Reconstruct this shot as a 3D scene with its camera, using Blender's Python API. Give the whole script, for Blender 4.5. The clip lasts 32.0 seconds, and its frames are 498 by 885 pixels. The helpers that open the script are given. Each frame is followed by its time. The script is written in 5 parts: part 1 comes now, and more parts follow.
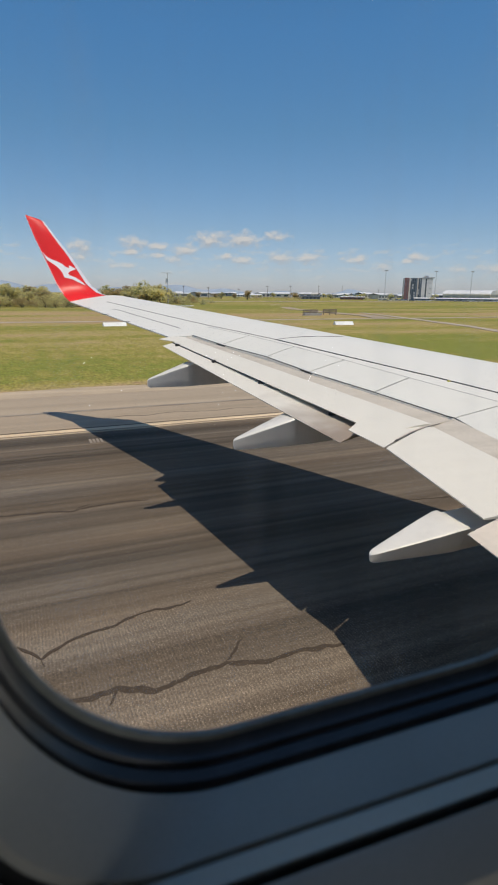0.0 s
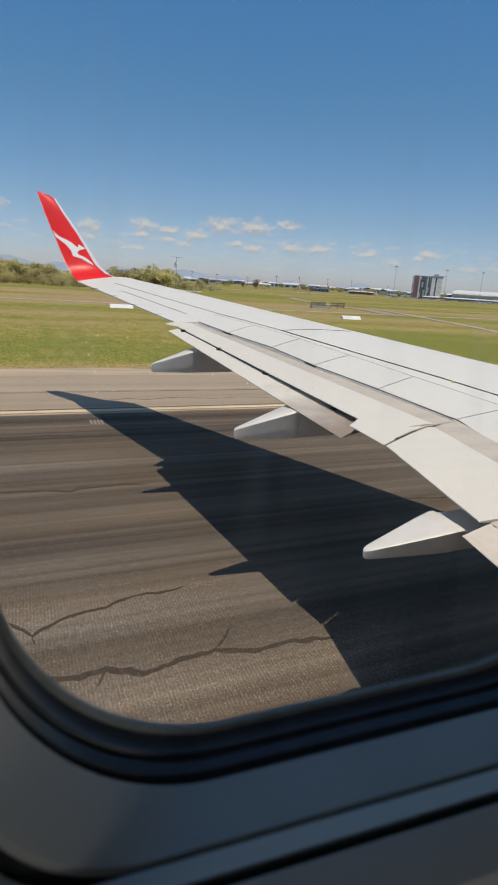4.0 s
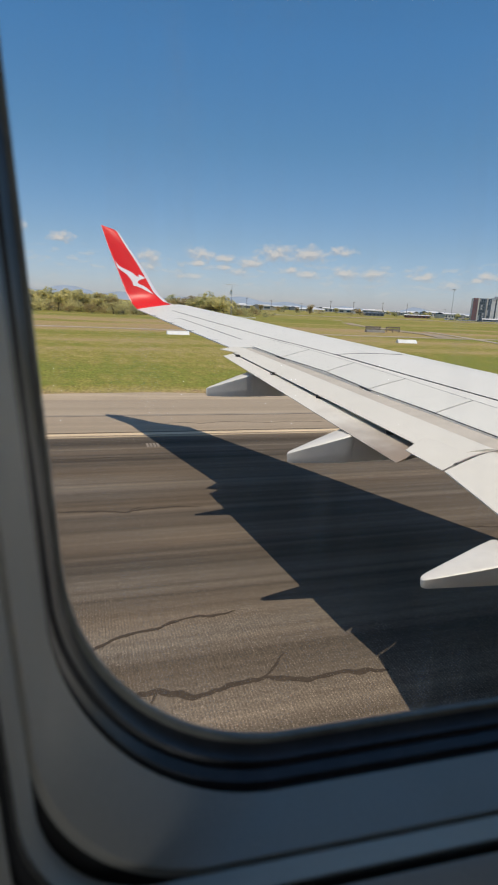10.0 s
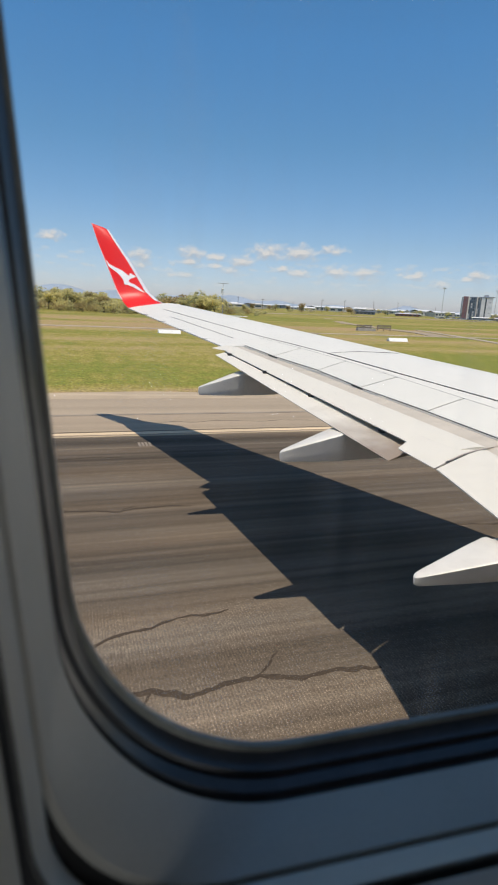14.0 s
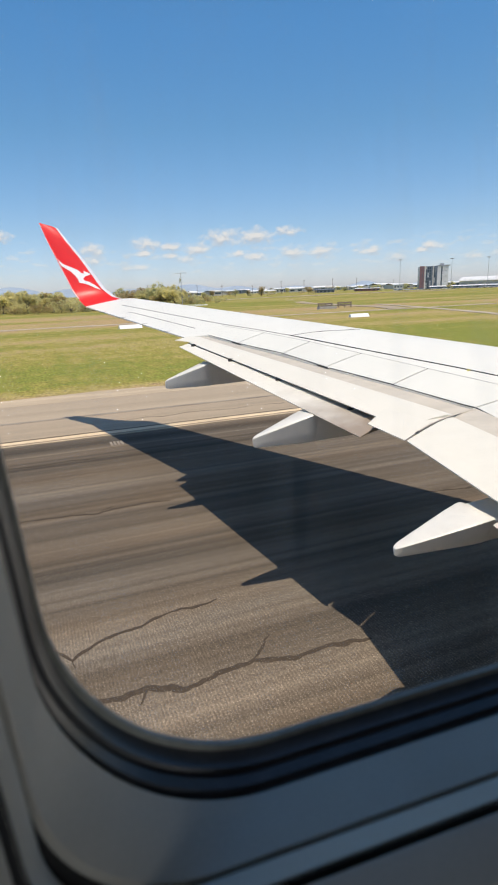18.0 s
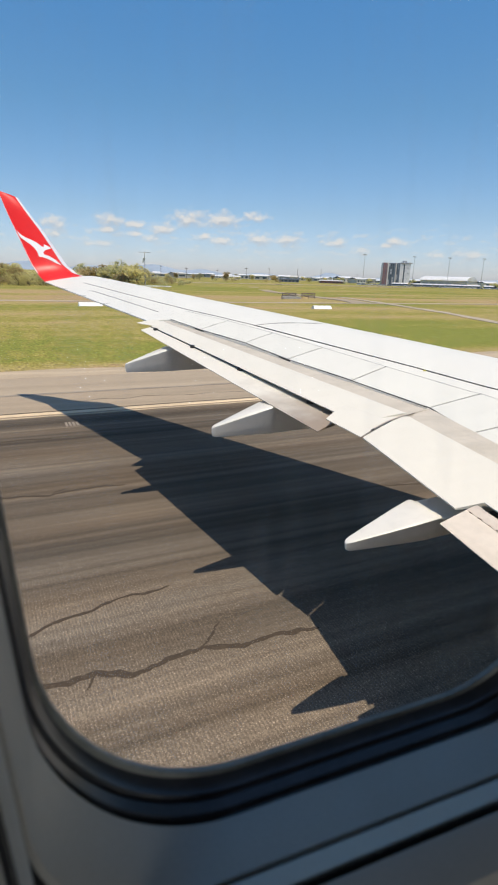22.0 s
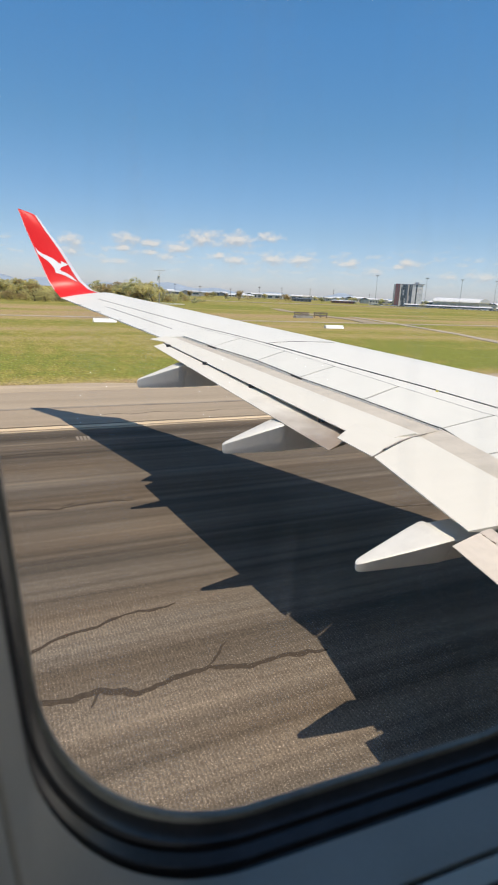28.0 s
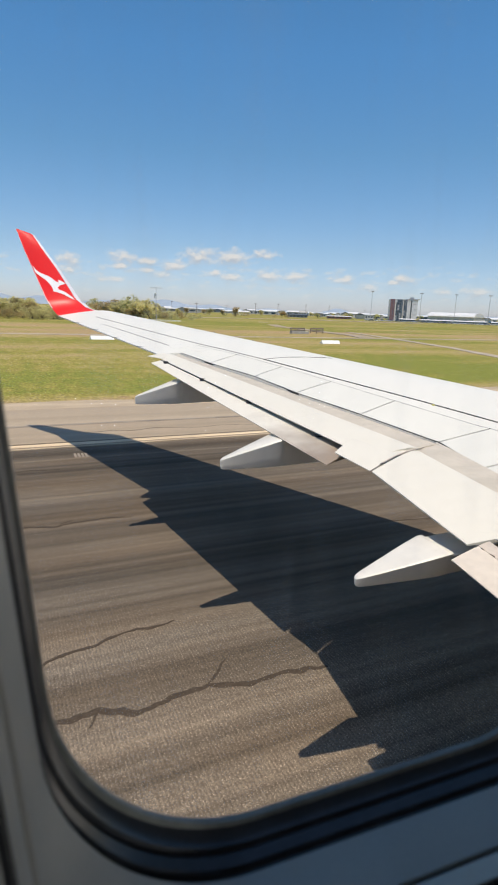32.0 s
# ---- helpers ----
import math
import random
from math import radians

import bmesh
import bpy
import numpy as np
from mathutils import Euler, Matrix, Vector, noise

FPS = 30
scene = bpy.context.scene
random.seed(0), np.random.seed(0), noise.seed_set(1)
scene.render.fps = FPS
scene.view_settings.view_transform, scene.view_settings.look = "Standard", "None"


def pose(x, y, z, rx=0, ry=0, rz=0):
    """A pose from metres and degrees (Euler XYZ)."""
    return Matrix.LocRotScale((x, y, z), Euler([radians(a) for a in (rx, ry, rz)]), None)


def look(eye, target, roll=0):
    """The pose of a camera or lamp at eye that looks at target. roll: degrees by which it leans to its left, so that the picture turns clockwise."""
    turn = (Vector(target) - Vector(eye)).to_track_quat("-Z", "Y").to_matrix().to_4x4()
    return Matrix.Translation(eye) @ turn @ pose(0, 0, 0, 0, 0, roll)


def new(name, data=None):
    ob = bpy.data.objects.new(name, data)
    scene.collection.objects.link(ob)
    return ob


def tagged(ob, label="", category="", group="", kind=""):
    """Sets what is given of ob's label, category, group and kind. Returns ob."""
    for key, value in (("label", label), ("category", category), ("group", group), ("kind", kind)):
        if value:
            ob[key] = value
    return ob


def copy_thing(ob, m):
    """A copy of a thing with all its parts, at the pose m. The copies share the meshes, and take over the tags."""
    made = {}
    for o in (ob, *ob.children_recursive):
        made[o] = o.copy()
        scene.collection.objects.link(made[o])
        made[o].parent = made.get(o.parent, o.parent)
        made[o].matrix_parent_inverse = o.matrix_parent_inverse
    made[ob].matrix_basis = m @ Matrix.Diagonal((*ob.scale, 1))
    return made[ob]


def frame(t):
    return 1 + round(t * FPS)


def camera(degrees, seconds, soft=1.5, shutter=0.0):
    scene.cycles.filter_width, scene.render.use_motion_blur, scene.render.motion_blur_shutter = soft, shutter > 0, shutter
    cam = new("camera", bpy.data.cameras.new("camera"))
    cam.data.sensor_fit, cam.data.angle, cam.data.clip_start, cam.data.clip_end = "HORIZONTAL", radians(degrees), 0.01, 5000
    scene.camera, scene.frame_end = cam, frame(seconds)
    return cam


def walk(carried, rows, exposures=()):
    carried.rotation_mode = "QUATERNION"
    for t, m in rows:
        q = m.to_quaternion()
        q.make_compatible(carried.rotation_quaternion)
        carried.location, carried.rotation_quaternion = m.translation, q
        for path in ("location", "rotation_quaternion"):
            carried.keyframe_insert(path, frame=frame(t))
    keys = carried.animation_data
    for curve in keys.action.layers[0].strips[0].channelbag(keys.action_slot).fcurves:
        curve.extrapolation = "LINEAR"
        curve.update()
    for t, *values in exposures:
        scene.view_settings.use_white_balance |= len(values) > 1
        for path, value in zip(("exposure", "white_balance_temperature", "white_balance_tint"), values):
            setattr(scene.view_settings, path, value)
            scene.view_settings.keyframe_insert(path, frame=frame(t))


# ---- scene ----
# ======== camera and path ========
# x points to the aircraft's nose, y outboard over the wing, z up; ground at z = 0
cam = camera(49.2, 32.0, soft=2.0)
cam.data.dof.use_dof, cam.data.dof.focus_distance, cam.data.dof.aperture_fstop = True, 25.0, 17.0  # focused on the wing, the window frame a little soft
# seconds, x, y, z, turn to the right, tilt down, lean
PATH = [
    (0.0, 0.0524, -0.0269, 3.6918, 22.916, 15.314, 0.558),
    (0.5, 0.0551, -0.0271, 3.6894, 22.156, 15.597, 0.466),
    (1.0, 0.0564, -0.0277, 3.6874, 21.354, 15.722, 0.230),
    (1.5, 0.0558, -0.0258, 3.6848, 20.993, 15.766, 0.062),
    (2.0, 0.0523, -0.0242, 3.6838, 20.864, 15.758, 0.144),
    (2.5, 0.0520, -0.0237, 3.6861, 22.667, 15.655, 1.240),
    (4.5, 0.0476, -0.0260, 3.7018, 22.757, 16.522, 3.973),
    (5.0, 0.0435, -0.0242, 3.7061, 21.849, 16.396, 3.076),
    (5.5, 0.0437, -0.0236, 3.7049, 19.294, 16.411, 3.674),
    (6.0, 0.0403, -0.0191, 3.7049, 17.490, 16.354, 3.536),
    (6.5, 0.0419, -0.0240, 3.7023, 16.298, 16.007, 2.698),
    (7.0, 0.0385, -0.0223, 3.7025, 16.272, 15.444, 3.388),
    (7.5, 0.0415, -0.0287, 3.7017, 16.194, 14.990, 3.276),
    (8.0, 0.0395, -0.0287, 3.7035, 16.972, 14.455, 2.832),
    (8.5, 0.0419, -0.0303, 3.7004, 17.062, 14.255, 3.083),
    (9.0, 0.0393, -0.0257, 3.6998, 16.873, 14.353, 3.020),
    (9.5, 0.0445, -0.0305, 3.6939, 16.874, 14.139, 2.636),
    (10.0, 0.0448, -0.0292, 3.6900, 17.045, 14.172, 2.700),
    (10.5, 0.0402, -0.0217, 3.6881, 17.187, 14.143, 2.312),
    (11.0, 0.0448, -0.0282, 3.6870, 17.319, 14.278, 2.425),
    (11.5, 0.0446, -0.0287, 3.6877, 17.205, 14.369, 2.271),
    (12.0, 0.0397, -0.0234, 3.6902, 17.816, 14.272, 3.438),
    (12.5, 0.0424, -0.0284, 3.6921, 17.619, 14.423, 2.890),
    (13.0, 0.0407, -0.0284, 3.6957, 17.878, 14.245, 3.055),
    (13.5, 0.0423, -0.0287, 3.6922, 17.931, 14.193, 2.942),
    (14.0, 0.0388, -0.0225, 3.6908, 17.927, 14.271, 2.653),
    (14.5, 0.0442, -0.0300, 3.6896, 17.941, 14.490, 2.622),
    (16.5, 0.0450, -0.0354, 3.6908, 18.922, 15.338, 2.520),
    (17.0, 0.0400, -0.0311, 3.6929, 20.167, 15.242, 2.989),
    (17.5, 0.0453, -0.0348, 3.6992, 21.337, 15.320, 1.842),
    (18.0, 0.0462, -0.0343, 3.7073, 20.812, 15.627, -2.122),
    (18.5, 0.0511, -0.0319, 3.7097, 20.960, 16.162, -0.415),
    (19.0, 0.0520, -0.0256, 3.7138, 20.826, 16.981, -2.811),
    (19.5, 0.0463, -0.0249, 3.7212, 20.796, 17.329, -0.911),
    (20.0, 0.0404, -0.0272, 3.7283, 21.159, 17.418, -0.560),
    (20.5, 0.0369, -0.0282, 3.7417, 22.418, 18.052, -0.736),
    (21.0, 0.0343, -0.0364, 3.7542, 25.183, 18.236, 0.017),
    (21.5, 0.0323, -0.0356, 3.7507, 25.415, 18.273, 1.058),
    (22.0, 0.0310, -0.0393, 3.7463, 25.465, 17.043, 1.794),
    (22.5, 0.0301, -0.0273, 3.7460, 25.239, 16.731, 1.937),
    (23.0, 0.0311, -0.0215, 3.7443, 24.493, 16.599, 2.002),
    (23.5, 0.0307, -0.0177, 3.7456, 23.161, 16.635, 1.732),
    (24.0, 0.0334, -0.0218, 3.7450, 22.505, 16.796, 2.006),
    (24.5, 0.0334, -0.0205, 3.7425, 22.089, 17.019, 2.119),
    (26.5, 0.0304, -0.0185, 3.7336, 22.494, 18.335, 3.672),
    (27.0, 0.0326, -0.0245, 3.7282, 23.344, 18.037, 3.878),
    (27.5, 0.0329, -0.0238, 3.7334, 23.358, 15.264, 2.726),
    (28.0, 0.0321, -0.0203, 3.7390, 24.305, 15.246, 2.567),
    (28.5, 0.0409, -0.0369, 3.7298, 25.438, 14.392, -0.396),
    (29.0, 0.0272, -0.0375, 3.7317, 26.543, 13.404, 1.040),
    (29.5, 0.0518, -0.0310, 3.7361, 26.615, 13.330, 0.567),
    (30.0, 0.0435, -0.0207, 3.7451, 26.576, 13.907, 1.139),
    (30.5, 0.0335, -0.0286, 3.7460, 26.356, 15.043, 1.021),
    (31.0, 0.0283, -0.0297, 3.7455, 25.842, 15.116, 1.634),
    (31.5, 0.0263, -0.0297, 3.7450, 25.211, 14.750, 2.013),
    (32.0, 0.0258, -0.0325, 3.7446, 24.488, 13.620, 2.060),
]
EXPOSURES = [(0.0, -0.36), (2.5, -0.37), (5.0, -0.41), (7.0, -0.40), (8.5, -0.42), (10.0, -0.36), (12.0, -0.26), (14.5, -0.10), (17.0, -0.06), (18.0, 0.06), (20.0, 0.02), (32.0, -0.02)]


def view(x, y, z, turn, tilt, lean):
    a, b = radians(turn), radians(tilt)
    way = Vector((math.sin(a) * math.cos(b), math.cos(a) * math.cos(b), -math.sin(b)))
    return look((x, y, z), Vector((x, y, z)) + way, lean)


walk(cam, [(row[0], view(*row[1:])) for row in PATH], EXPOSURES)

# ======== world and sun ========
world = bpy.data.worlds.new("sky")
scene.world = world
world.use_nodes = True


CLOUDS = [(6.29, 4.24, 1.19, 0.48), (6.27, 3.31, 1.19, 0.42), (11.44, 4.66, 1.55, 0.54), (13.8, 4.32, 1.31, 0.36), (11.15, 3.79, 1.07, 0.3), (16.49, 4.13, 1.49, 0.42), (13.78, 3.61, 0.89, 0.3), (10.04, 2.53, 1.79, 0.24), (15.28, 3.21, 1.31, 0.3), (18.95, 5.09, 2.02, 0.65), (22.08, 5.06, 2.02, 0.71), (25.44, 5.42, 1.31, 0.42), (20.44, 3.61, 0.77, 0.3), (22.11, 3.15, 1.49, 0.36), (25.9, 3.42, 1.43, 0.54), (28.8, 3.45, 1.43, 0.54), (33.39, 3.3, 1.43, 0.36), (35.91, 2.57, 1.19, 0.3), (39.13, 3.45, 1.13, 0.42), (42.86, 2.34, 0.95, 0.24), (45.96, 2.43, 1.67, 0.36), (38.23, 3.14, 0.83, 0.24), (-6.5, 6.1, 1.6, 0.5), (-2.0, 5.4, 1.3, 0.4)]  # bearing, height, half width, half height, in degrees


def sky_nodes():
    tree = world.node_tree
    n, l = tree.nodes, tree.links
    n.clear()
    out = n.new("ShaderNodeOutputWorld")
    back = n.new("ShaderNodeBackground")
    back.inputs["Strength"].default_value = 0.130
    sky = n.new("ShaderNodeTexSky")
    sky.sky_type = "NISHITA"
    sky.sun_disc = False
    sky.sun_elevation = radians(73.8)
    sky.sun_rotation = radians(180)
    sky.altitude = 5
    sky.air_density = 1.0
    sky.dust_density = 0.5
    sky.ozone_density = 3.0
    # fair-weather cumulus low over the horizon, in bearing from +y and height, both in radians
    tc = n.new("ShaderNodeTexCoord")
    sep = n.new("ShaderNodeSeparateXYZ")
    l.new(tc.outputs["Generated"], sep.inputs[0])

    def sum_up(kind, a, b, c=None):
        k = n.new("ShaderNodeMath")
        k.operation = kind
        for i, v in enumerate((a, b, c)):
            if v is None:
                continue
            if isinstance(v, float):
                k.inputs[i].default_value = v
            else:
                l.new(v, k.inputs[i])
        return k.outputs[0]

    bearing = sum_up("ARCTAN2", sep.outputs["X"], sep.outputs["Y"])

    def cover(lift):
        """How deep a place lies in the clouds, lift above the place looked at."""
        at = n.new("ShaderNodeCombineXYZ")
        l.new(bearing, at.inputs[0])
        l.new(sum_up("ADD", sep.outputs["Z"], lift), at.inputs[1])

        def rough(scale, detail, squash):
            mp = n.new("ShaderNodeMapping")
            mp.inputs["Scale"].default_value = (1, squash, 1)
            l.new(at.outputs[0], mp.inputs[0])
            z = n.new("ShaderNodeTexNoise")
            z.inputs["Scale"].default_value = scale
            z.inputs["Detail"].default_value = detail
            z.inputs["Roughness"].default_value = 0.6
            l.new(mp.outputs[0], z.inputs["Vector"])
            return z.outputs["Fac"]

        near = None
        for az, el, w, h in CLOUDS:
            v = n.new("ShaderNodeVectorMath")
            v.operation = "MULTIPLY_ADD"
            sx, sy = 1 / radians(w), 1 / radians(1.25 * h)
            v.inputs[1].default_value = (sx, sy, 0)
            v.inputs[2].default_value = (-radians(az) * sx, -radians(el) * sy, 0)
            l.new(at.outputs[0], v.inputs[0])
            d = n.new("ShaderNodeVectorMath")
            d.operation = "LENGTH"
            l.new(v.outputs[0], d.inputs[0])
            near = d.outputs["Value"] if near is None else sum_up("MINIMUM", near, d.outputs["Value"])
        body = sum_up("MULTIPLY_ADD", near, -0.58, 0.80)
        body = sum_up("MULTIPLY_ADD", sum_up("SUBTRACT", rough(60.0, 4.0, 1.6), 0.5), 1.45, body)
        wisps = sum_up("MINIMUM", sum_up("MULTIPLY_ADD", rough(34.0, 5.0, 3.2), 2.6, -1.24), 0.36)  # the small far ones, low down
        wisps = sum_up("MULTIPLY_ADD", sum_up("MAXIMUM", sum_up("SUBTRACT", sep.outputs["Z"], 0.070), 0.0), -12.0, wisps)
        return sum_up("MAXIMUM", sum_up("MAXIMUM", body, -1.0), wisps)

    depth = cover(0.0)
    above = cover(0.006)
    ramp = n.new("ShaderNodeValToRGB")
    ramp.color_ramp.interpolation = "EASE"
    ramp.color_ramp.elements[0].position = 0.02
    ramp.color_ramp.elements[1].position = 0.80
    l.new(depth, ramp.inputs[0])
    band = n.new("ShaderNodeValToRGB")
    e = band.color_ramp.elements
    e[0].position, e[0].color = 0.0, (0.25, 0.25, 0.25, 1)
    e[1].position, e[1].color = 0.125, (0, 0, 0, 1)
    e.new(0.035).color = (0.5, 0.5, 0.5, 1)
    e.new(0.06).color = (0.8, 0.8, 0.8, 1)
    e.new(0.112).color = (0.85, 0.85, 0.85, 1)
    l.new(sep.outputs["Z"], band.inputs[0])
    amount = sum_up("MULTIPLY", ramp.outputs[0], band.outputs[0])
    side = n.new("ShaderNodeValToRGB")  # sunlit tops over grey bases
    side.color_ramp.elements[0].position, side.color_ramp.elements[0].color = 0.30, (4.3, 4.25, 4.4, 1)
    side.color_ramp.elements[1].position, side.color_ramp.elements[1].color = 0.72, (6.4, 6.0, 5.6, 1)
    l.new(sum_up("MULTIPLY_ADD", sum_up("SUBTRACT", depth, above), 0.9, 0.5), side.inputs[0])
    mix = n.new("ShaderNodeMix")
    mix.data_type = "RGBA"
    l.new(amount, mix.inputs[0])
    l.new(side.outputs[0], mix.inputs[7])
    deep = n.new("ShaderNodeHueSaturation")
    deep.inputs["Saturation"].default_value = 1.0
    l.new(sky.outputs[0], deep.inputs["Color"])
    tint = n.new("ShaderNodeValToRGB")  # clear tropical air: azure overhead, milky blue low down
    te = tint.color_ramp.elements
    te[0].position, te[0].color = 0.0, (0.90, 0.94, 1.24, 1)
    te[1].position, te[1].color = 0.6, (0.42, 0.84, 1.0, 1)
    te.new(0.04).color = (0.82, 0.88, 1.12, 1)
    te.new(0.10).color = (0.755, 0.845, 0.98, 1)
    te.new(0.25).color = (0.605, 0.872, 0.98, 1)
    te.new(0.375).color = (0.54, 0.93, 1.11, 1)
    te.new(0.9).color = (0.95, 0.97, 1.0, 1)
    l.new(sep.outputs["Z"], tint.inputs[0])
    azure = n.new("ShaderNodeMix")
    azure.data_type, azure.blend_type = "RGBA", "MULTIPLY"
    azure.inputs[0].default_value = 1.0
    l.new(deep.outputs[0], azure.inputs[6])
    l.new(tint.outputs[0], azure.inputs[7])
    l.new(azure.outputs[2], mix.inputs[6])
    l.new(mix.outputs[2], back.inputs["Color"])
    l.new(back.outputs[0], out.inputs[0])


sky_nodes()
sun = new("sun", bpy.data.lights.new("sun", "SUN"))
sun.data.energy = 4.4
sun.data.angle = radians(0.55)
sun.data.color = (1.0, 0.885, 0.74)
sun.matrix_world = look((0, -29, 100), (0, 0, 0))


# ======== materials ========
def mat(name, a, b=None, scale=4.0, rough=0.6, metal=0.0, bump=0.0, bump_scale=60.0, fine=0.12, stretch=(1, 1, 1), detail=6.0, spec=0.5, per_object=0.0, coat=0.0, lo=0.38, hi=0.64):
    """Two-tone noise in real-world metres, a finer grain over it, and fine relief."""
    m = bpy.data.materials.new(name)
    m.use_nodes = True
    t = m.node_tree
    n, l = t.nodes, t.links
    p = n["Principled BSDF"]
    p.inputs["Roughness"].default_value = rough
    p.inputs["Metallic"].default_value = metal
    p.inputs["Specular IOR Level"].default_value = spec
    p.inputs["Coat Weight"].default_value = coat
    b = b or tuple(c * 0.85 for c in a)
    g = n.new("ShaderNodeNewGeometry")
    mp = n.new("ShaderNodeMapping")
    mp.inputs["Scale"].default_value = stretch
    l.new(g.outputs["Position"], mp.inputs[0])
    nz = n.new("ShaderNodeTexNoise")
    nz.inputs["Scale"].default_value = scale
    nz.inputs["Detail"].default_value = detail
    l.new(mp.outputs[0], nz.inputs["Vector"])
    r = n.new("ShaderNodeValToRGB")
    r.color_ramp.elements[0].position, r.color_ramp.elements[0].color = lo, (*a, 1)
    r.color_ramp.elements[1].position, r.color_ramp.elements[1].color = hi, (*b, 1)
    l.new(nz.outputs["Fac"], r.inputs[0])
    f = n.new("ShaderNodeTexNoise")
    f.inputs["Scale"].default_value = bump_scale
    f.inputs["Detail"].default_value = 3.0
    l.new(g.outputs["Position"], f.inputs["Vector"])
    hsv = n.new("ShaderNodeHueSaturation")
    mr = n.new("ShaderNodeMapRange")
    mr.inputs["From Min"].default_value, mr.inputs["From Max"].default_value = 0.3, 0.7
    mr.inputs["To Min"].default_value, mr.inputs["To Max"].default_value = 1 - fine, 1 + fine
    l.new(f.outputs["Fac"], mr.inputs["Value"])
    last = mr.outputs[0]
    if per_object:
        oi = n.new("ShaderNodeObjectInfo")
        m2 = n.new("ShaderNodeMapRange")
        m2.inputs["To Min"].default_value, m2.inputs["To Max"].default_value = 1 - per_object, 1 + per_object
        l.new(oi.outputs["Random"], m2.inputs["Value"])
        mm = n.new("ShaderNodeMath")
        mm.operation = "MULTIPLY"
        l.new(last, mm.inputs[0])
        l.new(m2.outputs[0], mm.inputs[1])
        last = mm.outputs[0]
    l.new(last, hsv.inputs["Value"])
    l.new(r.outputs[0], hsv.inputs["Color"])
    l.new(hsv.outputs[0], p.inputs["Base Color"])
    if bump:
        bp = n.new("ShaderNodeBump")
        bp.inputs["Strength"].default_value = bump
        bp.inputs["Distance"].default_value = 0.01
        l.new(f.outputs["Fac"], bp.inputs["Height"])
        l.new(bp.outputs[0], p.inputs["Normal"])
    return m


WING_WHITE = mat("wing_paint", (0.695, 0.683, 0.63), (0.680, 0.667, 0.613), 1.6, 0.5, fine=0.02, bump_scale=9, stretch=(0.6, 2, 1))
SPOILER_WHITE = mat("spoiler_paint", (0.675, 0.664, 0.605), (0.660, 0.648, 0.59), 2.2, 0.5, fine=0.02, bump_scale=9, stretch=(0.5, 2, 1), per_object=0.02)
FLAP_WHITE = mat("flap_paint", (0.685, 0.653, 0.572), (0.670, 0.637, 0.555), 1.8, 0.55, fine=0.015, bump_scale=14, stretch=(0.5, 3, 1))
FLAP_NOSE = mat("worn_flap_nose", (0.55, 0.495, 0.415), (0.48, 0.43, 0.355), 2.2, 0.55, fine=0.05, bump_scale=18, stretch=(0.4, 3, 1))
AFT_PAINT = mat("aft_flap_paint", (0.68, 0.615, 0.53), (0.60, 0.53, 0.45), 1.6, 0.55, fine=0.04, bump_scale=20, stretch=(2.5, 0.6, 1))
RUST = mat("rust_stain", (0.36, 0.27, 0.20), (0.46, 0.36, 0.28), 40, 0.9)
AFT_NOSE = mat("worn_aft_nose", (0.60, 0.53, 0.455), (0.52, 0.45, 0.38), 3.0, 0.55, fine=0.05, bump_scale=20, stretch=(2.5, 0.6, 1))
FAIRING_PAINT = mat("fairing_paint", (0.70, 0.675, 0.615), (0.64, 0.615, 0.56), 2.5, 0.38, fine=0.03, bump_scale=12)
GAP_DARK = mat("dark_gap", (0.03, 0.03, 0.032), (0.02, 0.02, 0.02), 20, 0.8)
SEAM = mat("sealant_seam", (0.22, 0.21, 0.20), (0.15, 0.145, 0.14), 20, 0.7)
METAL_EDGE = mat("polished_edge", (0.74, 0.74, 0.75), (0.66, 0.66, 0.68), 3, 0.38, 0.15, fine=0.03)
RED = mat("red_paint", (0.76, 0.024, 0.027), (0.73, 0.022, 0.025), 1.5, 0.30, fine=0.02, bump_scale=8, spec=0.10)
TRAILING_PINK = mat("worn_trailing_edge", (0.74, 0.46, 0.45), (0.70, 0.40, 0.40), 3, 0.5, fine=0.03)
MARK_WHITE = mat("white_decal", (0.80, 0.80, 0.80), (0.76, 0.76, 0.76), 3, 0.3, fine=0.01)
YELLOW = mat("yellow_fitting", (0.62, 0.55, 0.12), (0.5, 0.45, 0.1), 30, 0.5)
SKIN = mat("fuselage_paint", (0.75, 0.75, 0.74), (0.70, 0.70, 0.69), 1.0, 0.3, fine=0.02)
REVEAL = mat("window_reveal_plastic", (0.46, 0.438, 0.385), (0.42, 0.398, 0.348), 12, 0.46, fine=0.03, bump=0.05, bump_scale=500)
CABIN = mat("cabin_panel", (0.36, 0.37, 0.38), (0.32, 0.33, 0.34), 5, 0.55, fine=0.03, bump_scale=200)
RUBBER = mat("window_seal_rubber", (0.045, 0.045, 0.048), (0.03, 0.03, 0.033), 40, 0.32, fine=0.1, bump_scale=300)
# grey paled so the colour holds the light caught along the pane edge
GASKET = mat("edge_glint_grey", (0.24, 0.24, 0.205), (0.17, 0.165, 0.145), 40, 0.5, fine=0.08, bump_scale=300)
CONCRETE_EDGE = mat("pale_shoulder", (0.47, 0.37, 0.255), (0.36, 0.285, 0.195), 0.9, 0.9, fine=0.16, bump_scale=28, stretch=(0.25, 1.2, 1))
PAVE_TAN = mat("tan_asphalt", (0.37, 0.293, 0.205), (0.30, 0.237, 0.166), 0.8, 0.9, fine=0.2, bump_scale=45, stretch=(0.06, 1.6, 1))
